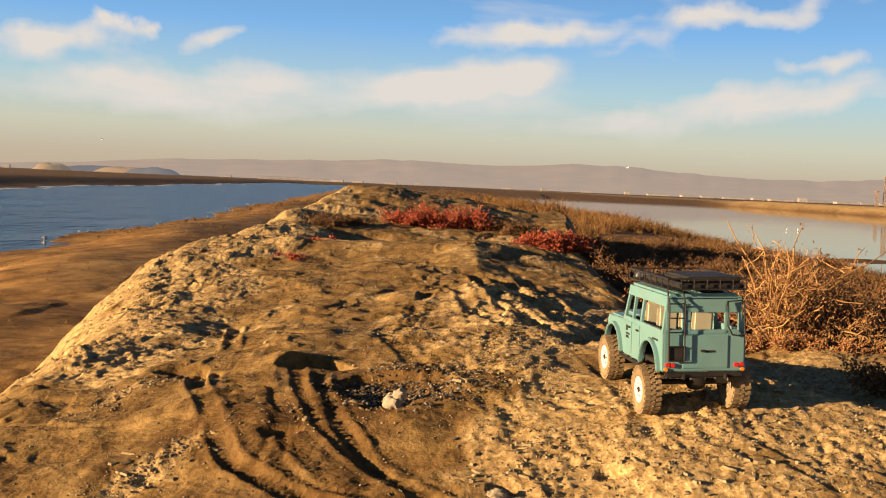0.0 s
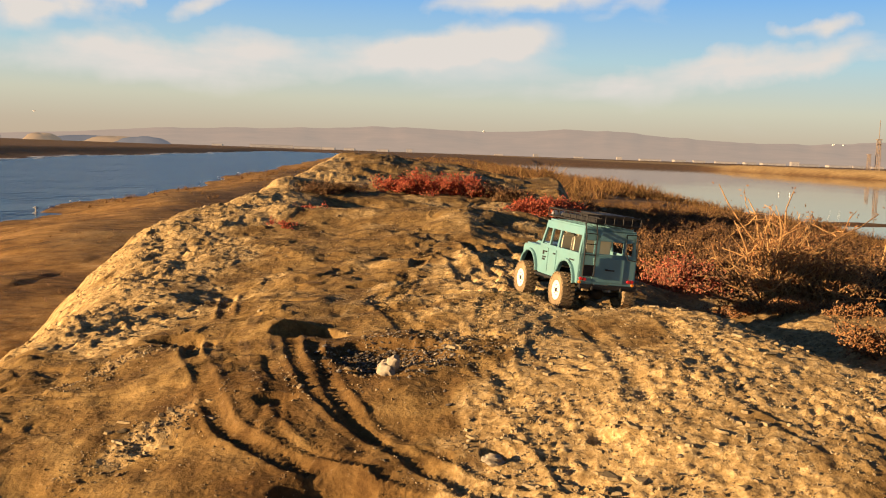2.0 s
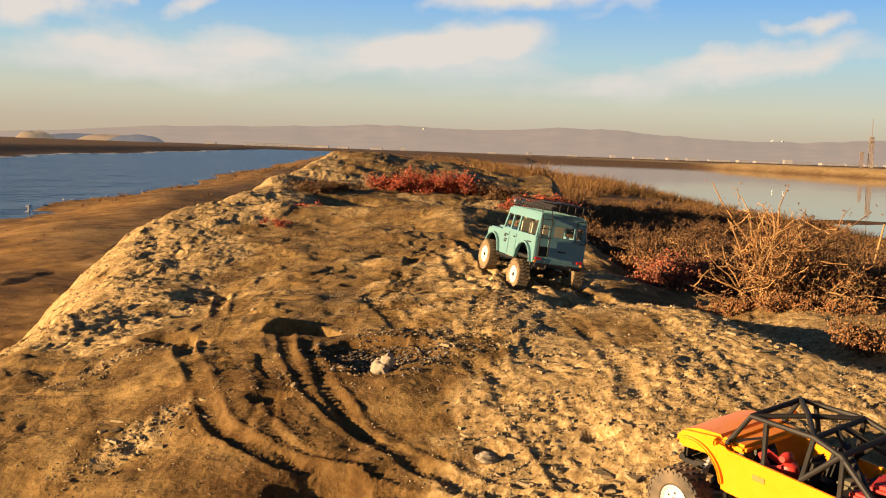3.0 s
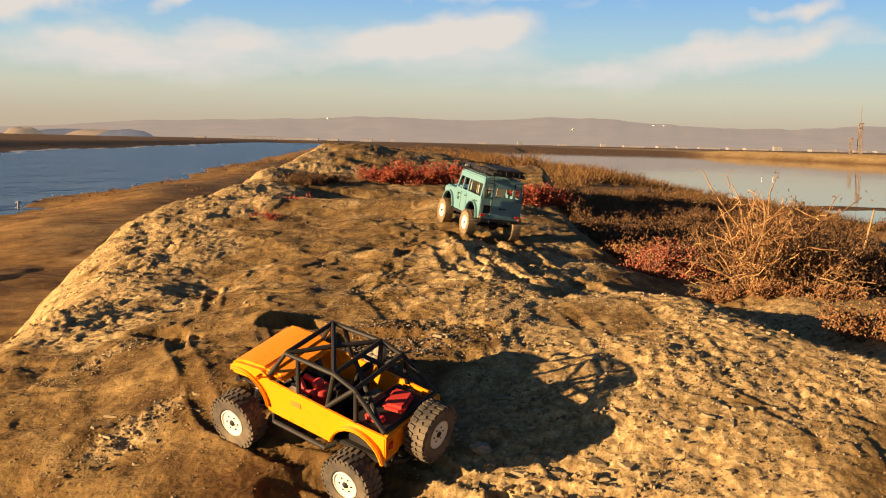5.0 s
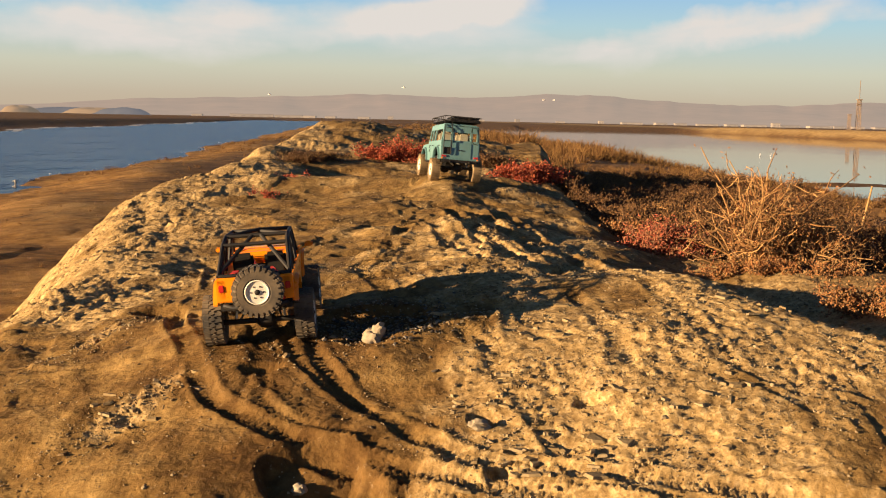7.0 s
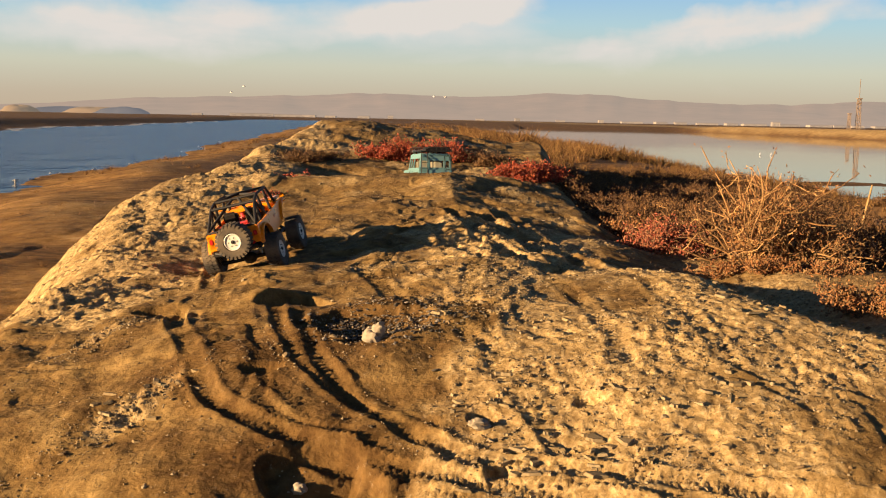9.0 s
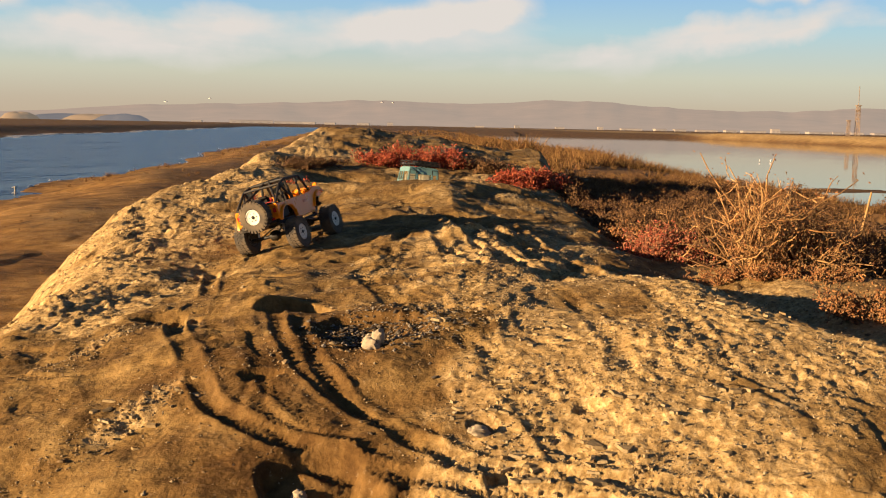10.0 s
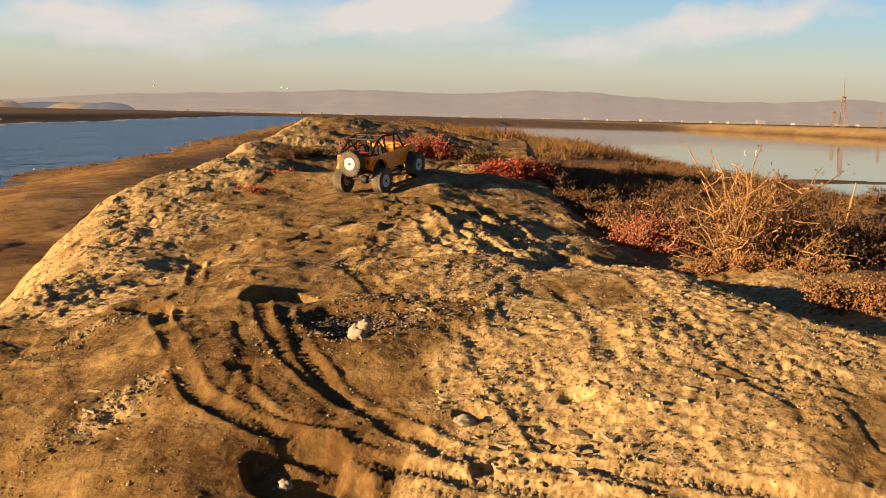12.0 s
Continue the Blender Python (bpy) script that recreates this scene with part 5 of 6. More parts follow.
# ---------------------------------------------------------------- plants
def tube_arrays(V, F, pts, r0, r1, sides=4):
    """Append a tapered bent twig to lists of vertices and faces."""
    n = len(pts)
    base_i = len(V)
    for i, p in enumerate(pts):
        d = (pts[min(i + 1, n - 1)] - pts[max(i - 1, 0)]).normalized()
        side = d.cross(Vector((0.3, 0.2, 1))).normalized()
        up = side.cross(d)
        r = r0 + (r1 - r0) * i / (n - 1)
        for k in range(sides):
            a = 2 * math.pi * k / sides
            V.append(tuple(p + r * (math.cos(a) * side + math.sin(a) * up)))
    for i in range(n - 1):
        for k in range(sides):
            a, b = base_i + i * sides + k, base_i + i * sides + (k + 1) % sides
            F.append((a, b, b + sides, a + sides))


def leaf_arrays(V, F, p, d, length, width):
    """Append a plump pointed leaf: a long octahedron."""
    side = d.cross(Vector((0.37, 0.61, 0.7))).normalized()
    up = side.cross(d)
    i = len(V)
    mid = p + d * length * 0.55
    V += [tuple(p), tuple(mid + side * width), tuple(mid + up * width), tuple(mid - side * width), tuple(mid - up * width), tuple(p + d * length)]
    for k in range(4):
        a, b = i + 1 + k, i + 1 + (k + 1) % 4
        F.append((i, b, a))
        F.append((i + 5, a, b))


def grow(rnd, start, heading, length, bends, droop, wander):
    pts, p, d = [start], start.copy(), heading.normalized()
    for _ in range(bends):
        d = (d + Vector((rnd.gauss(0, wander), rnd.gauss(0, wander), rnd.gauss(0, wander) - droop))).normalized()
        p = p + d * (length / bends)
        pts.append(p.copy())
    return pts


def build_shrub(name, label, x, y, rx, ry, h, leaf, twig, n_stems, n_leaves, leaf_len, leaf_w, seed, group="", twig_r=0.003, upright=0.6, z=None, wander=0.16):
    """A shrub: branching stems out of one root stock, and leaves gathered along them."""
    rnd = random.Random(seed)
    ob = thing(name, label, "shrub", group)
    ob.matrix_basis = pose(x, y, ground_z(x, y) - 0.015 if z is None else z)
    V, F, spots = [], [], []
    for k in range(n_stems):
        a = rnd.uniform(0, 2 * math.pi)
        out = rnd.random() ** 0.6
        root = Vector((rx * 0.35 * out * math.cos(a), ry * 0.35 * out * math.sin(a), 0))
        d = Vector((rx * out * math.cos(a), ry * out * math.sin(a), h * (upright + 0.5 * rnd.random()) * (1.15 - 0.6 * out)))
        pts = grow(rnd, root, d, d.length * rnd.uniform(0.75, 1.1), 6, 0.02, wander)
        tube_arrays(V, F, pts, twig_r * rnd.uniform(0.8, 1.5), twig_r * 0.4)
        spots += pts[2:]
        for b in range(4):
            q = pts[rnd.randint(2, 5)]
            dd = Vector((rnd.gauss(0, 1), rnd.gauss(0, 1), rnd.gauss(0.5, 0.6)))
            sub = grow(rnd, q, dd, d.length * rnd.uniform(0.2, 0.45), 4, 0.0, 0.09 + wander)
            tube_arrays(V, F, sub, twig_r * 0.6, twig_r * 0.25, 3)
            spots += sub[1:]
    me = bpy.data.meshes.new("branchwork")
    me.from_pydata(V, [], F)
    me.materials.append(twig)
    br = new("branchwork", me)
    br.parent = ob
    tagged(br, kind="stuff")
    if n_leaves:
        V, F = [], []
        for k in range(n_leaves):
            q = rnd.choice(spots)
            j = Vector((rnd.gauss(0, 1), rnd.gauss(0, 1), rnd.gauss(0, 0.8)))
            p = q + j * (0.16 if upright < 0.65 else 0.07) * min(rx, h)
            p.z = max(p.z, 0.002)
            d = Vector((rnd.gauss(0, 1), rnd.gauss(0, 1), rnd.gauss(0.7, 0.7))).normalized()
            leaf_arrays(V, F, p, d, leaf_len * rnd.uniform(0.6, 1.3), leaf_w * rnd.uniform(0.7, 1.3))
        me = bpy.data.meshes.new("foliage")
        me.from_pydata(V, [], F)
        me.materials.append(leaf)
        lv = new("foliage", me)
        lv.parent = ob
        tagged(lv, kind="stuff")
    return ob


def build_plants():
    red, rust, brown = "bright red succulent shrub with fleshy leaves", "rusty golden low shrub with dry leaves", "brown withered shrub with thin bare twigs"
    # red mats on the rise
    for k, (x, y, rx, ry, h) in enumerate([(-0.24, 7.35, 0.16, 0.14, 0.09), (-0.04, 7.42, 0.18, 0.16, 0.13), (0.14, 7.42, 0.18, 0.16, 0.13), (0.62, 6.85, 0.15, 0.12, 0.11), (0.78, 6.95, 0.15, 0.13, 0.13)]):
        build_shrub("succulent_shrub", red, x, y, rx, ry, h, RED_LEAF, DARK_TWIG, 26, 2600, 0.020, 0.0045, 100 + k, "red shrubs on the mound")
    for k, (x, y, rx, ry, h) in enumerate([(0.34, 7.45, 0.16, 0.14, 0.12), (0.50, 7.2, 0.14, 0.12, 0.10), (0.95, 6.9, 0.16, 0.14, 0.13)]):
        build_shrub("dry_shrub", "dark reddish brown withered shrub", x, y, rx, ry, h, BROWN_LEAF, DARK_TWIG, 26, 1800, 0.018, 0.004, 130 + k, "withered shrubs on the mound")
    for k, (x, y, rx, ry, h) in enumerate([(-0.70, 5.15, 0.10, 0.10, 0.03), (-0.66, 5.5, 0.12, 0.10, 0.03), (-0.60, 5.9, 0.12, 0.10, 0.035)]):
        build_shrub("ground_cover", "thin dark red creeping ground cover", x, y, rx, ry, h, RED_LEAF, DARK_TWIG, 16, 700, 0.012, 0.003, 140 + k, "creeping plants", 0.002, 0.3)
    build_shrub("dry_shrub", brown, -0.76, 7.0, 0.14, 0.12, 0.08, BROWN_LEAF, DARK_TWIG, 24, 1300, 0.016, 0.003, 150)
    build_shrub("dry_shrub", brown, -0.58, 7.1, 0.12, 0.10, 0.07, BROWN_LEAF, DARK_TWIG, 22, 1000, 0.016, 0.003, 151)
    # beyond the edge of the mound
    build_shrub("succulent_shrub", "dusty dull red succulent shrub with fleshy leaves", 0.98, 4.27, 0.16, 0.12, 0.14, DUSTY_RED, DARK_TWIG, 44, 4200, 0.014, 0.0036, 160, "red shrubs on the mound")
    build_shrub("succulent_shrub", "rusty red succulent shrub with fleshy leaves", 0.85, 4.55, 0.12, 0.10, 0.11, ORANGE_LEAF, DARK_TWIG, 26, 1300, 0.016, 0.004, 161, "red shrubs on the mound")
    dead = "dead bleached shrub of tangled bare branches"
    build_shrub("dead_shrub", dead, 1.16, 3.72, 0.17, 0.15, 0.33, ORANGE_LEAF, TWIG, 64, 2400, 0.013, 0.0026, 170, "", 0.0038, 0.9, wander=0.24)
    build_shrub("dead_shrub", dead, 1.33, 3.76, 0.18, 0.16, 0.28, ORANGE_LEAF, TWIG, 54, 2000, 0.013, 0.0026, 171, "", 0.0036, 0.7, wander=0.28)
    build_shrub("dead_shrub", dead, 1.46, 3.66, 0.17, 0.14, 0.15, BROWN_LEAF, TWIG, 26, 700, 0.013, 0.0026, 173, "", 0.0034, 0.5, wander=0.28)
    build_shrub("dead_shrub", "dark brown tangled dead shrub", 1.32, 4.0, 0.26, 0.18, 0.24, BROWN_LEAF, DARK_TWIG, 44, 2600, 0.016, 0.0036, 172, "", 0.004, 0.6, wander=0.30)
    for k, (x, y, h) in enumerate([(1.62, 4.15, 0.20), (1.12, 4.42, 0.16), (1.92, 4.3, 0.19), (1.78, 3.72, 0.16), (1.30, 4.6, 0.17)]):
        build_shrub("dry_shrub", "dense dark brown withered shrub", x, y, 0.22, 0.16, h, BROWN_LEAF, DARK_TWIG, 36, 2200, 0.017, 0.0036, 190 + k, "dark withered shrubs", 0.0032, 0.7)
    for k, (x, y, rx, ry, h) in enumerate([(1.06, 3.62, 0.12, 0.07, 0.05), (1.19, 3.50, 0.13, 0.07, 0.05), (1.20, 2.82, 0.14, 0.10, 0.09), (1.36, 2.78, 0.16, 0.12, 0.10), (1.55, 2.95, 0.18, 0.14, 0.08), (1.31, 3.42, 0.10, 0.06, 0.04)]):
        build_shrub("low_shrub", rust, x, y, rx, ry, h, ORANGE_LEAF, DARK_TWIG, 26, 1900, 0.011, 0.003, 180 + k, "rusty low shrubs")
    # thicket of withered shrubs along the shelf
    rnd = random.Random(5)
    proto = [build_shrub("dry_shrub", brown, 1.05, 4.9, 0.16, 0.15, 0.15, BROWN_LEAF, DARK_TWIG, 34, 1400, 0.018, 0.0032, 200, "withered thicket", 0.0028, 0.8),
             build_shrub("dry_shrub", brown, 1.10, 5.5, 0.18, 0.16, 0.16, BROWN_LEAF, DARK_TWIG, 34, 1500, 0.018, 0.0034, 201, "withered thicket", 0.0028, 0.8),
             build_shrub("dry_shrub", "rusty brown withered shrub with dry leaves", 1.25, 4.8, 0.18, 0.16, 0.15, BROWN_LEAF, TWIG, 26, 1300, 0.018, 0.0034, 202, "withered thicket", 0.0028, 0.8)]
    for k in range(110):
        u = k / 110
        y = 4.5 + 9.5 * u ** 1.25
        x = float(np.interp(y, EDGE_R[:, 0], EDGE_R[:, 1])) + 0.26 + abs(rnd.gauss(0, 0.40 + 0.10 * (y - 4.5)))
        copy_thing(proto[k % 3], pose(x, y, ground_z(x, y) - 0.015, 0, 0, rnd.uniform(0, 360)))
    # leaning dead stalk
    V, F = [], []
    tube_arrays(V, F, [Vector((0, 0, 0)), Vector((0.02, 0, 0.12)), Vector((0.05, 0.01, 0.25)), Vector((0.055, 0.0, 0.30))], 0.006, 0.003, 6)
    st = mesh_thing("stake", V, F, TWIG)
    st.matrix_basis = pose(1.72, 4.25, ground_z(1.72, 4.25) - 0.01)
    tagged(st, "leaning bleached dead stalk", "stalk")


def build_brush():
    """Dry marsh brush over the flats: joined, far too many to count."""
    rng = np.random.default_rng(11)
    V, F = [], []

    def tuft(x, y, z, size, blades):
        a = rng.uniform(0, 2 * math.pi, blades)
        r = size * 0.28 * np.sqrt(rng.random(blades))
        lean = rng.normal(0, 0.62, (blades, 2))
        ln = size * rng.uniform(0.5, 1.1, blades)
        wd = size * 0.040 * rng.uniform(0.7, 1.5, blades)
        for k in range(blades):
            bx, by = x + r[k] * math.cos(a[k]), y + r[k] * math.sin(a[k])
            i = len(V)
            c, s = math.cos(a[k] * 3) * wd[k], math.sin(a[k] * 3) * wd[k]
            V.extend([(bx + c, by + s, z - 0.02), (bx - s, by + c, z - 0.02), (bx - c, by - s, z - 0.02), (bx + lean[k, 0] * ln[k], by + lean[k, 1] * ln[k], z + ln[k])])
            F.extend([(i, i + 1, i + 3), (i + 1, i + 2, i + 3), (i + 2, i, i + 3)])
    spots = []
    for y in 4.6 + 45 * rng.random(2600) ** 1.7:
        lo = np.interp(y, EDGE_R[:, 0], EDGE_R[:, 1]) + 0.35
        hi = float(shore_right(y)) - 0.25
        spots.append((lo + (hi - lo) * rng.random() ** 1.0, y, 0.075 + 0.008 * y))
    for y in 9 + 75 * rng.random(1500) ** 1.5:
        spots.append((rng.uniform(-0.35, 8) if y < 14 else rng.uniform(-1.5 - 0.02 * y, 8), y, 0.12 + 0.005 * y))
    for y in 60 + 150 * rng.random(700):
        spots.append((rng.uniform(-6 - 0.03 * y, 8), y, 0.35))
    for y in 4 + 60 * rng.random(1500) ** 1.6:
        lo, hi = float(shore_left(y)) + 0.4, float(np.interp(y, EDGE_L[:, 0], EDGE_L[:, 1])) - 0.95
        spots.append((lo + (hi - lo) * rng.random(), y, (0.018 + 0.0025 * y) * rng.uniform(0.5, 1.6)))
    q = np.array(spots)
    lumps = fbm(q[:, 0] * 0.9, q[:, 1] * 0.5, 2, 70)
    z = height(q[:, 0], q[:, 1])
    for (x, y, s), zz, lu in zip(spots, z, lumps):
        if zz < 0.03:
            continue
        tuft(x, y, zz, s * (0.62 + 0.62 * lu), 26 if y < 14 else 16)
    ob = mesh_thing("brush", V, F, GRASS)
    tagged(ob, "golden brown dry marsh brush over the flats", "brush", kind="stuff")


build_plants()
build_brush()


# ---------------------------------------------------------------- loose earth
def clod_shapes(count, seed):
    """Angular lumps: icosahedra knocked out of shape."""
    rng = np.random.default_rng(seed)
    g = (1 + 5 ** 0.5) / 2
    ico = np.array([(-1, g, 0), (1, g, 0), (-1, -g, 0), (1, -g, 0), (0, -1, g), (0, 1, g), (0, -1, -g), (0, 1, -g), (g, 0, -1), (g, 0, 1), (-g, 0, -1), (-g, 0, 1)]) / math.hypot(1, g)
    tri = np.array([(0, 11, 5), (0, 5, 1), (0, 1, 7), (0, 7, 10), (0, 10, 11), (1, 5, 9), (5, 11, 4), (11, 10, 2), (10, 7, 6), (7, 1, 8), (3, 9, 4), (3, 4, 2), (3, 2, 6), (3, 6, 8), (3, 8, 9), (4, 9, 5), (2, 4, 11), (6, 2, 10), (8, 6, 7), (9, 8, 1)])
    out = []
    for _ in range(count):
        v = ico * rng.uniform(0.6, 1.15, (12, 1)) * np.array([1, rng.uniform(0.6, 1), rng.uniform(0.25, 0.6)])
        q, _r = np.linalg.qr(rng.normal(size=(3, 3)))
        tilt = np.eye(3) * 0.8 + 0.2 * q
        out.append(v @ tilt)
    return out, tri


def build_clods():
    rng = np.random.default_rng(23)
    shapes, tri = clod_shapes(40, 3)
    octa = np.array([(0, 2, 4), (2, 1, 4), (1, 3, 4), (3, 0, 4), (2, 0, 5), (1, 2, 5), (3, 1, 5), (0, 3, 5)])
    six = np.array([(1, 0, 0), (-1, 0, 0), (0, 1, 0), (0, -1, 0), (0, 0, 1), (0, 0, -1)], float)
    lumps = [(six * rng.uniform(0.6, 1.2, (6, 1)) + rng.normal(0, 0.15, (6, 3))) * np.array([1, 0.8, 0.7]) for _ in range(40)]
    n = 190000
    y = 1.5 + 5.5 * rng.random(n) ** 1.5
    x = rng.uniform(-1.5, 1.5, n)
    crust, _p = soil(x, y)
    clump = fbm(x * 4.5, y * 4.5, 2, 80)
    heap = 0.9 * bump(x, y, -0.08, 2.6, 0.16, 0.12) + 0.6 * bump(x, y, 0.2, 2.75, 0.12, 0.1) + 0.5 * bump(x, y, 0.1, 2.05, 0.25, 0.1) + 0.7 * bump(x, y, -0.33, 2.42, 0.1, 0.08) + 0.9 * bump(x, y, -0.615, 2.275, 0.19, 0.05, 0.86) + 0.8 * bump(x, y, -0.80, 2.72, 0.20, 0.06, 1.03)
    keep = (rng.random(n) < 0.05 + 0.70 * crust ** 1.3 * step(-0.5, 0.5, clump) + heap) & (np.abs(x) < 0.46 * y + 0.15)
    lane = np.zeros(n)
    for line, half, width, depth, tread in TRACKS[:5]:
        for px, py in zip(*[np.interp(np.linspace(0, 1, 60), np.linspace(0, 1, len(line)), np.array(line)[:, c]) for c in (0, 1)]):
            lane = np.maximum(lane, np.exp(-((x - px) ** 2 + (y - py) ** 2) / 0.03 ** 2))
    keep &= lane < 0.5
    x, y, heap = x[keep], y[keep], heap[keep]
    size = np.clip(0.0023 * (1 - rng.random(len(x))) ** -0.34, 0.0023, 0.014) * (1 + 0.35 * heap)
    z = height(x, y)
    big = np.argsort(-size * (y < 3.0))[:300]
    single = np.zeros(len(x), bool)
    single[big] = True
    V, F, base_i = [], [], 0
    for k in np.where(~single)[0]:
        a = rng.uniform(0, 6.283)
        c, s = math.cos(a), math.sin(a)
        small = size[k] < 0.0045
        v = (lumps[k % 40] if small else shapes[k % 40]) * size[k]
        V.append(np.c_[x[k] + v[:, 0] * c - v[:, 1] * s, y[k] + v[:, 0] * s + v[:, 1] * c, z[k] + size[k] * 0.18 + v[:, 2]])
        F.append((octa if small else tri) + base_i)
        base_i += len(v)
    V, F = np.concatenate(V), np.concatenate(F)
    me = bpy.data.meshes.new("loose_earth")
    me.from_pydata(V.tolist(), [], F.tolist())
    me.materials.append(CLOD)
    tagged(new("loose_earth", me), "crumbled clods of dry tan earth", "earth", kind="stuff")
    # the largest lumps one by one
    ground = bpy.data.objects["ground"]
    meshes = []
    for v in shapes[:12]:
        me = bpy.data.meshes.new("clod")
        me.from_pydata(v.tolist(), [], tri.tolist())
        me.materials.append(CLOD_ONE)
        meshes.append(me)
    for k in np.where(single)[0]:
        ob = new("clod", meshes[k % 12])
        ob.parent = ground
        s = float(size[k])
        ob.matrix_local = pose(float(x[k]), float(y[k]), float(z[k]) + 0.22 * s, 0, 0, rng.uniform(0, 360)) @ Matrix.Diagonal((s, s, s, 1))


def one_by_one(name, cols):
    m, N, L, P = nodes_of(name)
    r = N.new("ShaderNodeObjectInfo").outputs["Random"]
    c = ramp_node(N, L, r, [(i / (len(cols) - 1), cc) for i, cc in enumerate(cols)]).outputs[0]
    n = noise_node(N, L, 150, 5, 0.65, world_pos(N))
    v = ramp_node(N, L, n.outputs["Fac"], [(0.3, (0.7, 0.7, 0.7)), (0.7, (1.15, 1.15, 1.15))]).outputs[0]
    L.new(mix_node(N, L, 1.0, c, v, "MULTIPLY"), P.inputs["Base Color"])
    P.inputs["Roughness"].default_value, P.inputs["Specular IOR Level"].default_value = 0.95, 0.15
    L.new(bump_node(N, L, n.outputs["Fac"], 0.8, 0.002), P.inputs["Normal"])
    return m


CLOD_ONE = one_by_one("lump_of_earth", [(0.0999, 0.06327, 0.0293), (0.1798, 0.1199, 0.06127), (0.2464, 0.1798, 0.0999), (0.3064, 0.2398, 0.1465)])
build_clods()


def build_rock(x, y, lobes, label, seed):
    """A weathered rock of a few fused lobes."""
    bm = bmesh.new()
    for cx, cy, cz, sx, sy, sz, tilt in lobes:
        tmp = bmesh.new()
        bmesh.ops.create_icosphere(tmp, subdivisions=3, radius=1)
        turn = Matrix.Rotation(radians(tilt), 3, "Y")
        for v in tmp.verts:
            n = 1 + 0.42 * noise.noise(v.co * 1.9 + Vector((seed, cx * 30, 0))) + 0.10 * noise.noise(v.co * 5 + Vector((seed, 0, 3)))
            v.co = turn @ Vector((v.co.x * sx * n, v.co.y * sy * n, v.co.z * sz * n)) + Vector((cx, cy, cz))
        join(bm, tmp)
    ob = part("rock", bm, PALE_ROCK)
    ob.matrix_basis = pose(x, y, ground_z(x, y))
    return tagged(ob, label, "rock")


def build_dark_heap():
    """Damp grey clods thrown up round the pale rock."""
    rng = np.random.default_rng(41)
    shapes, tri = clod_shapes(30, 8)
    V, F, n = [], [], 0
    xs, ys = -0.07 + rng.normal(0, 0.085, 900), 2.60 + rng.normal(0, 0.075, 900)
    zs = height(xs, ys)
    for k in range(900):
        s = min(0.0035 * (1 - rng.random()) ** -0.4, 0.013)
        V.append(shapes[k % 30] * s + np.array([xs[k], ys[k], zs[k] + 0.3 * s]))
        F.append(tri + n)
        n += 12
    me = bpy.data.meshes.new("dark_clods")
    me.from_pydata(np.concatenate(V).tolist(), [], np.concatenate(F).tolist())
    me.materials.append(DARK_CLOD)
    tagged(new("dark_clods", me), "damp dark grey clods thrown up round a rock", "earth", kind="stuff")


build_dark_heap()
build_rock(-0.095, 2.475, [(-0.004, 0, 0.008, 0.022, 0.017, 0.017, 12), (0.009, 0.004, 0.025, 0.014, 0.013, 0.019, 25), (-0.006, 0.010, 0.016, 0.018, 0.014, 0.014, -10)], "pale two-lobed rock standing among dark clods", 4)
build_rock(-0.215, 2.02, [(0, 0, 0.006, 0.014, 0.012, 0.012, 0)], "small pale rock lying in the hollow", 9)
build_rock(0.13, 2.11, [(0, 0, 0.004, 0.022, 0.016, 0.012, 12)], "flat pale lump of salt crust", 12)


def build_plates():
    """Flat pieces of broken salt crust lying about the lower slope."""
    rng = np.random.default_rng(57)
    ground = bpy.data.objects["ground"]
    centres = ((0.18, 2.25), (0.15, 2.17), (0.21, 2.02), (0.40, 2.19), (0.35, 2.03), (0.44, 1.93), (0.16, 1.94), (0.27, 1.96), (0.22, 2.61), (0.29, 2.50), (0.60, 2.14), (0.10, 2.64), (0.72, 2.62), (0.80, 2.52), (0.70, 3.0), (-0.62, 2.28), (-0.56, 2.34))
    xs, ys, sizes = [], [], []
    for k in range(220):
        cx, cy = centres[k % len(centres)]
        xs.append(cx + rng.normal(0, 0.055))
        ys.append(cy + rng.normal(0, 0.045))
        sizes.append(0.005 + 0.015 * rng.random() ** 1.8)
    zs = height(xs, ys)
    for x, y, z, s in zip(xs, ys, zs, sizes):
        n = int(rng.integers(6, 9))
        a = np.sort(rng.uniform(0, 2 * math.pi, n))
        r = s * rng.uniform(0.5, 1.25, n)
        t = rng.uniform(0.001, 0.003)
        top = [(r[i] * math.cos(a[i]), 0.75 * r[i] * math.sin(a[i]), t) for i in range(n)]
        low = [(1.22 * px, 1.22 * py, -0.003) for px, py, _ in top]
        faces = [tuple(range(n))] + [(i, n + i, n + (i + 1) % n, (i + 1) % n) for i in range(n)]
        ob = mesh_thing("crust_plate", top + low, faces, PLATE)
        ob.parent = ground
        ob.matrix_local = pose(x, y, float(z) + 0.002, rng.normal(0, 6), rng.normal(0, 6), rng.uniform(0, 360))


PLATE = one_by_one("pale_crust_plate", [(0.2131, 0.1499, 0.07326), (0.2531, 0.1865, 0.0999), (0.293, 0.2231, 0.1265)])
build_plates()


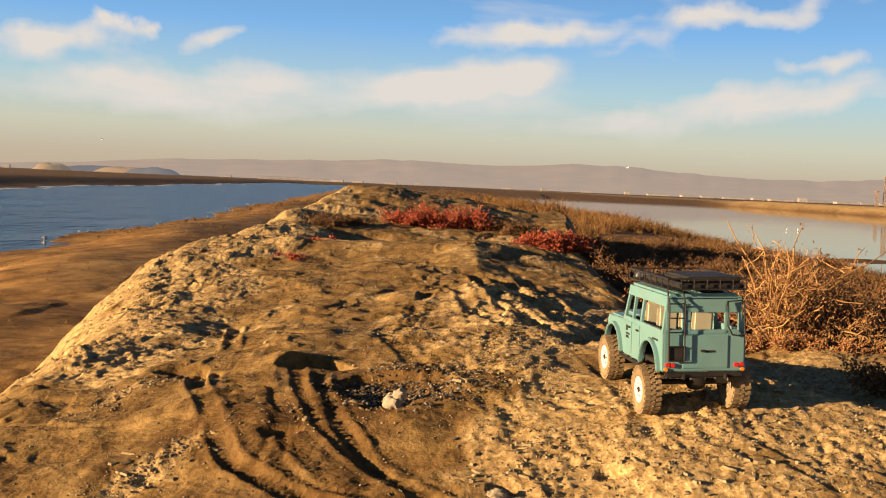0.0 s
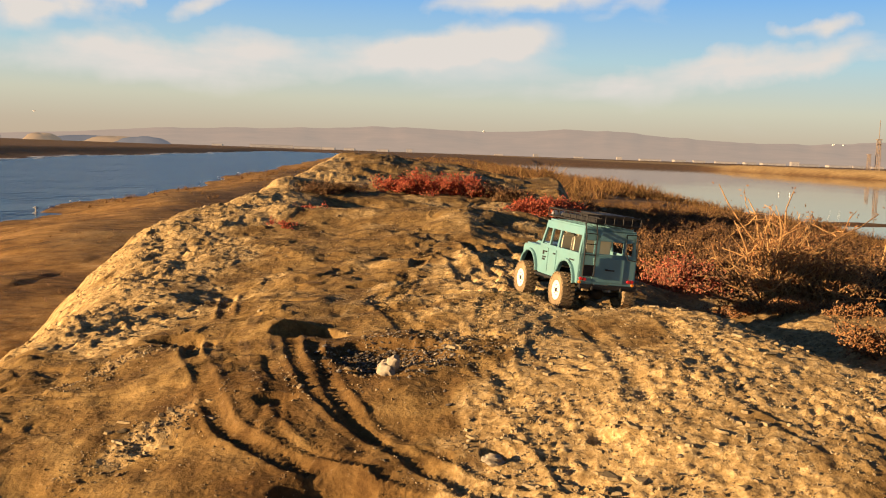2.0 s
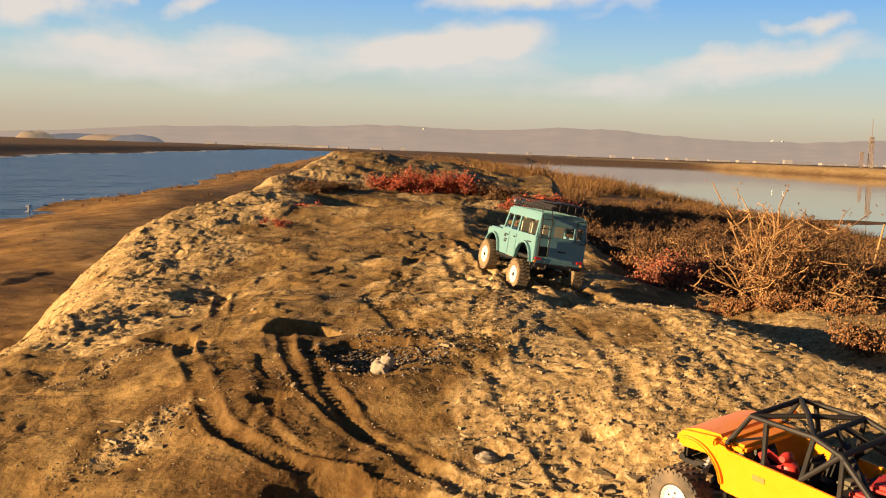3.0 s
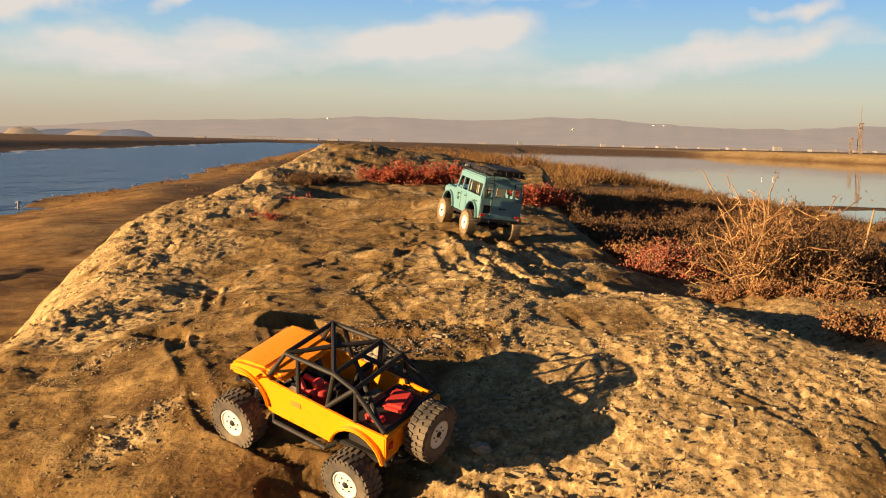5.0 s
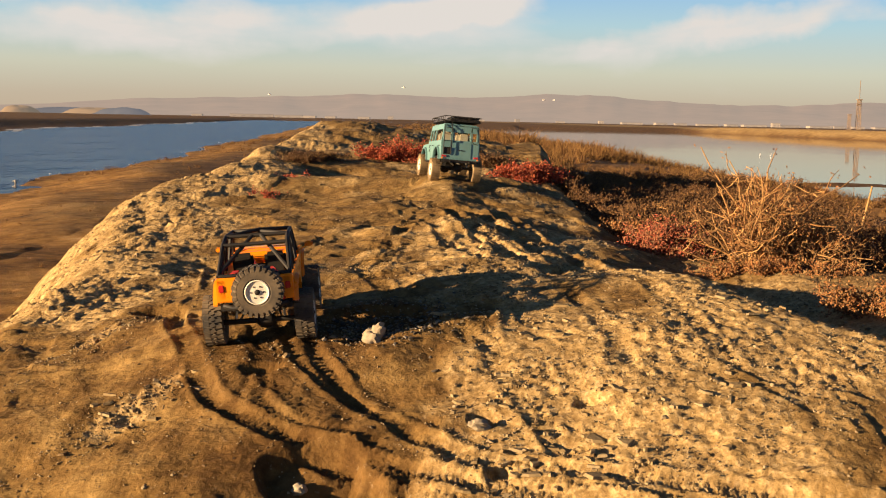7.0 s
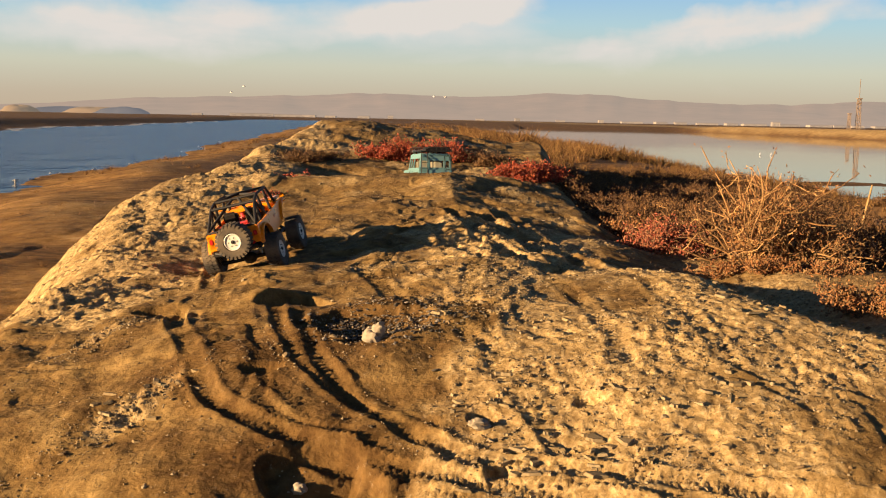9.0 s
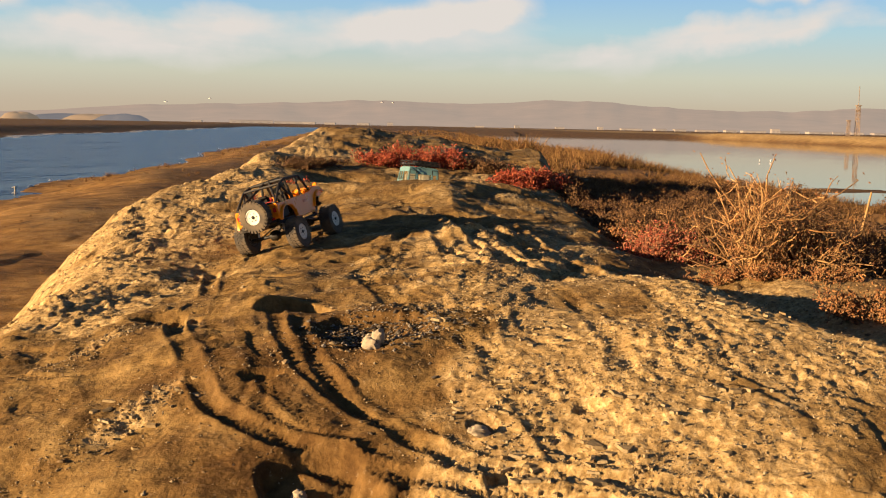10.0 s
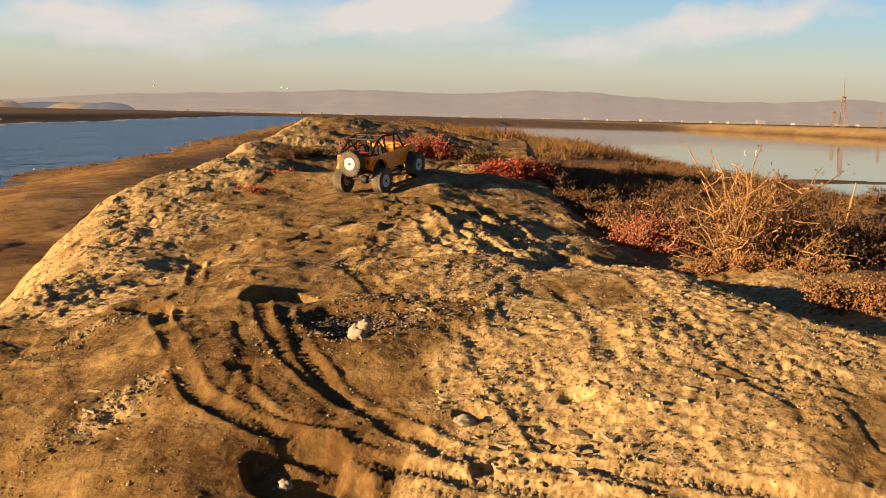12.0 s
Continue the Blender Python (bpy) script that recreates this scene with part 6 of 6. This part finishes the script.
# ---------------------------------------------------------------- what moves
# seconds, x, y, heading (degrees to the left of straight ahead), nose up, right side down
TEAL_KEYS = np.array([(0, 0.535, 2.50, 7, 0, -2), (0.5, 0.51, 2.67, 12, 0, 0), (1.0, 0.477, 2.85, 16, 0, 1), (1.5, 0.45, 3.05, 17, 0, 2), (2.0, 0.42, 3.30, 17, 1, 4), (3.0, 0.345, 3.75, 18, 2, 6.5), (4.0, 0.285, 4.22, 18, 4, 6), (5.0, 0.239, 4.58, 18, 6, 5),
                      (5.5, 0.225, 4.70, 9, 7, 3), (6.0, 0.21, 4.84, 7, 6, 4), (6.5, 0.185, 5.04, 9, 2, 3), (7.0, 0.140, 5.22, 11, -3, 4), (8.0, 0.09, 5.62, 14, -12, 3), (9.0, 0.05, 6.08, 12, -3, 0), (10.0, -0.03, 6.26, 12, -2, 5), (10.5, -0.07, 6.28, 13, -2, 9),
                      (11.0, -0.09, 6.30, 16, -2, 8), (12.0, -0.11, 6.32, 18, -2, 6)])
ORANGE_KEYS = np.array([(0, 1.85, 1.36, 70, 2, -6), (1.5, 1.20, 1.62, 50, 4, -8), (2.5, 0.775, 1.755, 40, 5, -4), (3.2, 0.565, 1.855, 39, 8, -6), (4.0, 0.21, 2.02, 48, 11, -11), (4.8, -0.122, 2.15, 57, 13, -17), (5.3, -0.227, 2.25, 55, 16, -20), (5.7, -0.265, 2.28, 43, 15, -19),
                        (6.0, -0.308, 2.32, 30, 15, -17), (6.5, -0.335, 2.44, 18, 9, -9), (7.0, -0.36, 2.65, 3, 3, -5), (8.0, -0.46, 3.18, 1, 4, -8), (9.0, -0.525, 3.70, -5, 10, -15), (9.5, -0.50, 3.90, -11, 8, -16), (10.0, -0.46, 4.10, -19, 6, -16), (10.5, -0.388, 4.29, -26, 4, -15),
                        (11.0, -0.296, 4.50, -33, 6, -8), (11.5, -0.185, 4.72, -38, 8, 0), (12.0, -0.11, 5.05, -31, 8, 1)])


def glide(keys, t):
    """Smooth way through the keys (cubic, with slopes from the neighbours)."""
    T = keys[:, 0]
    i = int(np.clip(np.searchsorted(T, t, side="right") - 1, 0, len(T) - 2))
    h = T[i + 1] - T[i]
    u = (t - T[i]) / h

    def slope(k):
        a, b = max(k - 1, 0), min(k + 1, len(T) - 1)
        return (keys[b, 1:] - keys[a, 1:]) / (T[b] - T[a])
    p0, p1, m0, m1 = keys[i, 1:], keys[i + 1, 1:], slope(i) * h, slope(i + 1) * h
    return (2 * u ** 3 - 3 * u ** 2 + 1) * p0 + (u ** 3 - 2 * u ** 2 + u) * m0 + (-2 * u ** 3 + 3 * u ** 2) * p1 + (u ** 3 - u ** 2) * m1


def drive(car, wheels, keys, axles, track, radius, sag=0.0):
    """Lay the truck on the ground along its way: body by the four wheels' contact, each wheel on its spot, rolling."""
    times = np.arange(0, 12.0001, 1 / 15)
    state = np.array([glide(keys, t) for t in times])
    contact, ring = [], [(0, 0)] + [(0.02 * math.cos(a), 0.02 * math.sin(a)) for a in (0, 1.57, 3.14, 4.71)]
    for x, y, yaw, _p, _r in state:
        c, s = math.cos(radians(yaw)), math.sin(radians(yaw))
        for ya in axles:
            for sx in (-1, 1):
                wx, wy = x + c * sx * track - s * ya, y + s * sx * track + c * ya
                contact += [(wx + dx, wy + dy) for dx, dy in ring]
    q = np.array(contact)
    hz = height(q[:, 0], q[:, 1]).reshape(len(times), 4, len(ring))
    hz = 0.5 * hz.mean(axis=2) + 0.5 * hz.max(axis=2)
    for _ in range(2):
        hz[1:-1] = (hz[:-2] + 2 * hz[1:-1] + hz[2:]) / 4
    body, rolls = [], [[], [], [], []]
    travelled = 0.0
    for k, t in enumerate(times):
        x, y, yaw, up, rollr = state[k]
        fl, fr, rl, rr = hz[k]
        if k:
            travelled += math.hypot(*(state[k, :2] - state[k - 1, :2]))
        z = (fl + fr + rl + rr) / 4 - sag
        m = pose(x, y, z, 0, 0, yaw) @ pose(0, 0, 0, up, 0, 0) @ pose(0, 0, 0, 0, rollr, 0)
        body.append((t, m))
        inv = m.inverted()
        j = 0
        for ya in axles:
            for sx in (-1, 1):
                c, s = math.cos(radians(yaw)), math.sin(radians(yaw))
                p = inv @ Vector((x + c * sx * track - s * ya, y + s * sx * track + c * ya, hz[k][j] + radius))
                rolls[j].append((t, pose(sx * track, ya, min(max(p.z, radius - 0.018), radius + 0.026), -math.degrees(travelled / radius), 0, 0)))
                j += 1
    walk(car, body)
    for wheel, rows in zip(wheels, rolls):
        walk(wheel, rows)


def fly(bird, keys, far):
    """Straight flight between directions (sideways and upward slope) seen from the mound."""
    T = [k[0] for k in keys]
    rows = []
    for t in (0, 2, 4, 6, 8, 10, 12):
        i = min(max(int(np.searchsorted(T, t)) - 1, 0), len(T) - 2)
        u = (t - T[i]) / (T[i + 1] - T[i])
        a, b = (keys[i][c] + (keys[i + 1][c] - keys[i][c]) * u for c in (1, 2))
        rows.append((t, pose(a * far, far, EYE + b * far, 0, 0, 180)))
    walk(bird, rows)


def motions():
    drive(teal, teal_wheels, TEAL_KEYS, (0.145, -0.135), 0.098, 0.0525, 0.004)
    drive(orange, orange_wheels, ORANGE_KEYS, (0.150, -0.140), 0.103, 0.058, 0.010)
    fly(FLYERS[0], [(0, -0.3138, 0.029), (1.5, -0.3529, 0.026)], 110)
    fly(FLYERS[1], [(0, 0.165, 0.024), (1.5, 0.0735, 0.0222), (2.5, 0.0086, 0.0192), (5.5, -0.1053, 0.0194), (6.5, -0.1237, 0.0197)], 110)
    fly(FLYERS[2], [(5.5, 0.0989, 0.0185), (6.5, 0.0208, 0.0334), (9.5, -0.1943, 0.0245), (10.5, -0.2613, 0.010)], 100)
    fly(FLYERS[3], [(5.5, 0.1864, 0.0199), (9.5, -0.0114, 0.0201), (10.5, -0.0545, 0.0212), (12, -0.1107, 0.0227)], 110)
    fly(FLYERS[4], [(5.5, 0.196, 0.0199), (9.5, -0.0014, 0.0201), (10.5, -0.0455, 0.0204), (12, -0.1057, 0.0217)], 112)


motions()
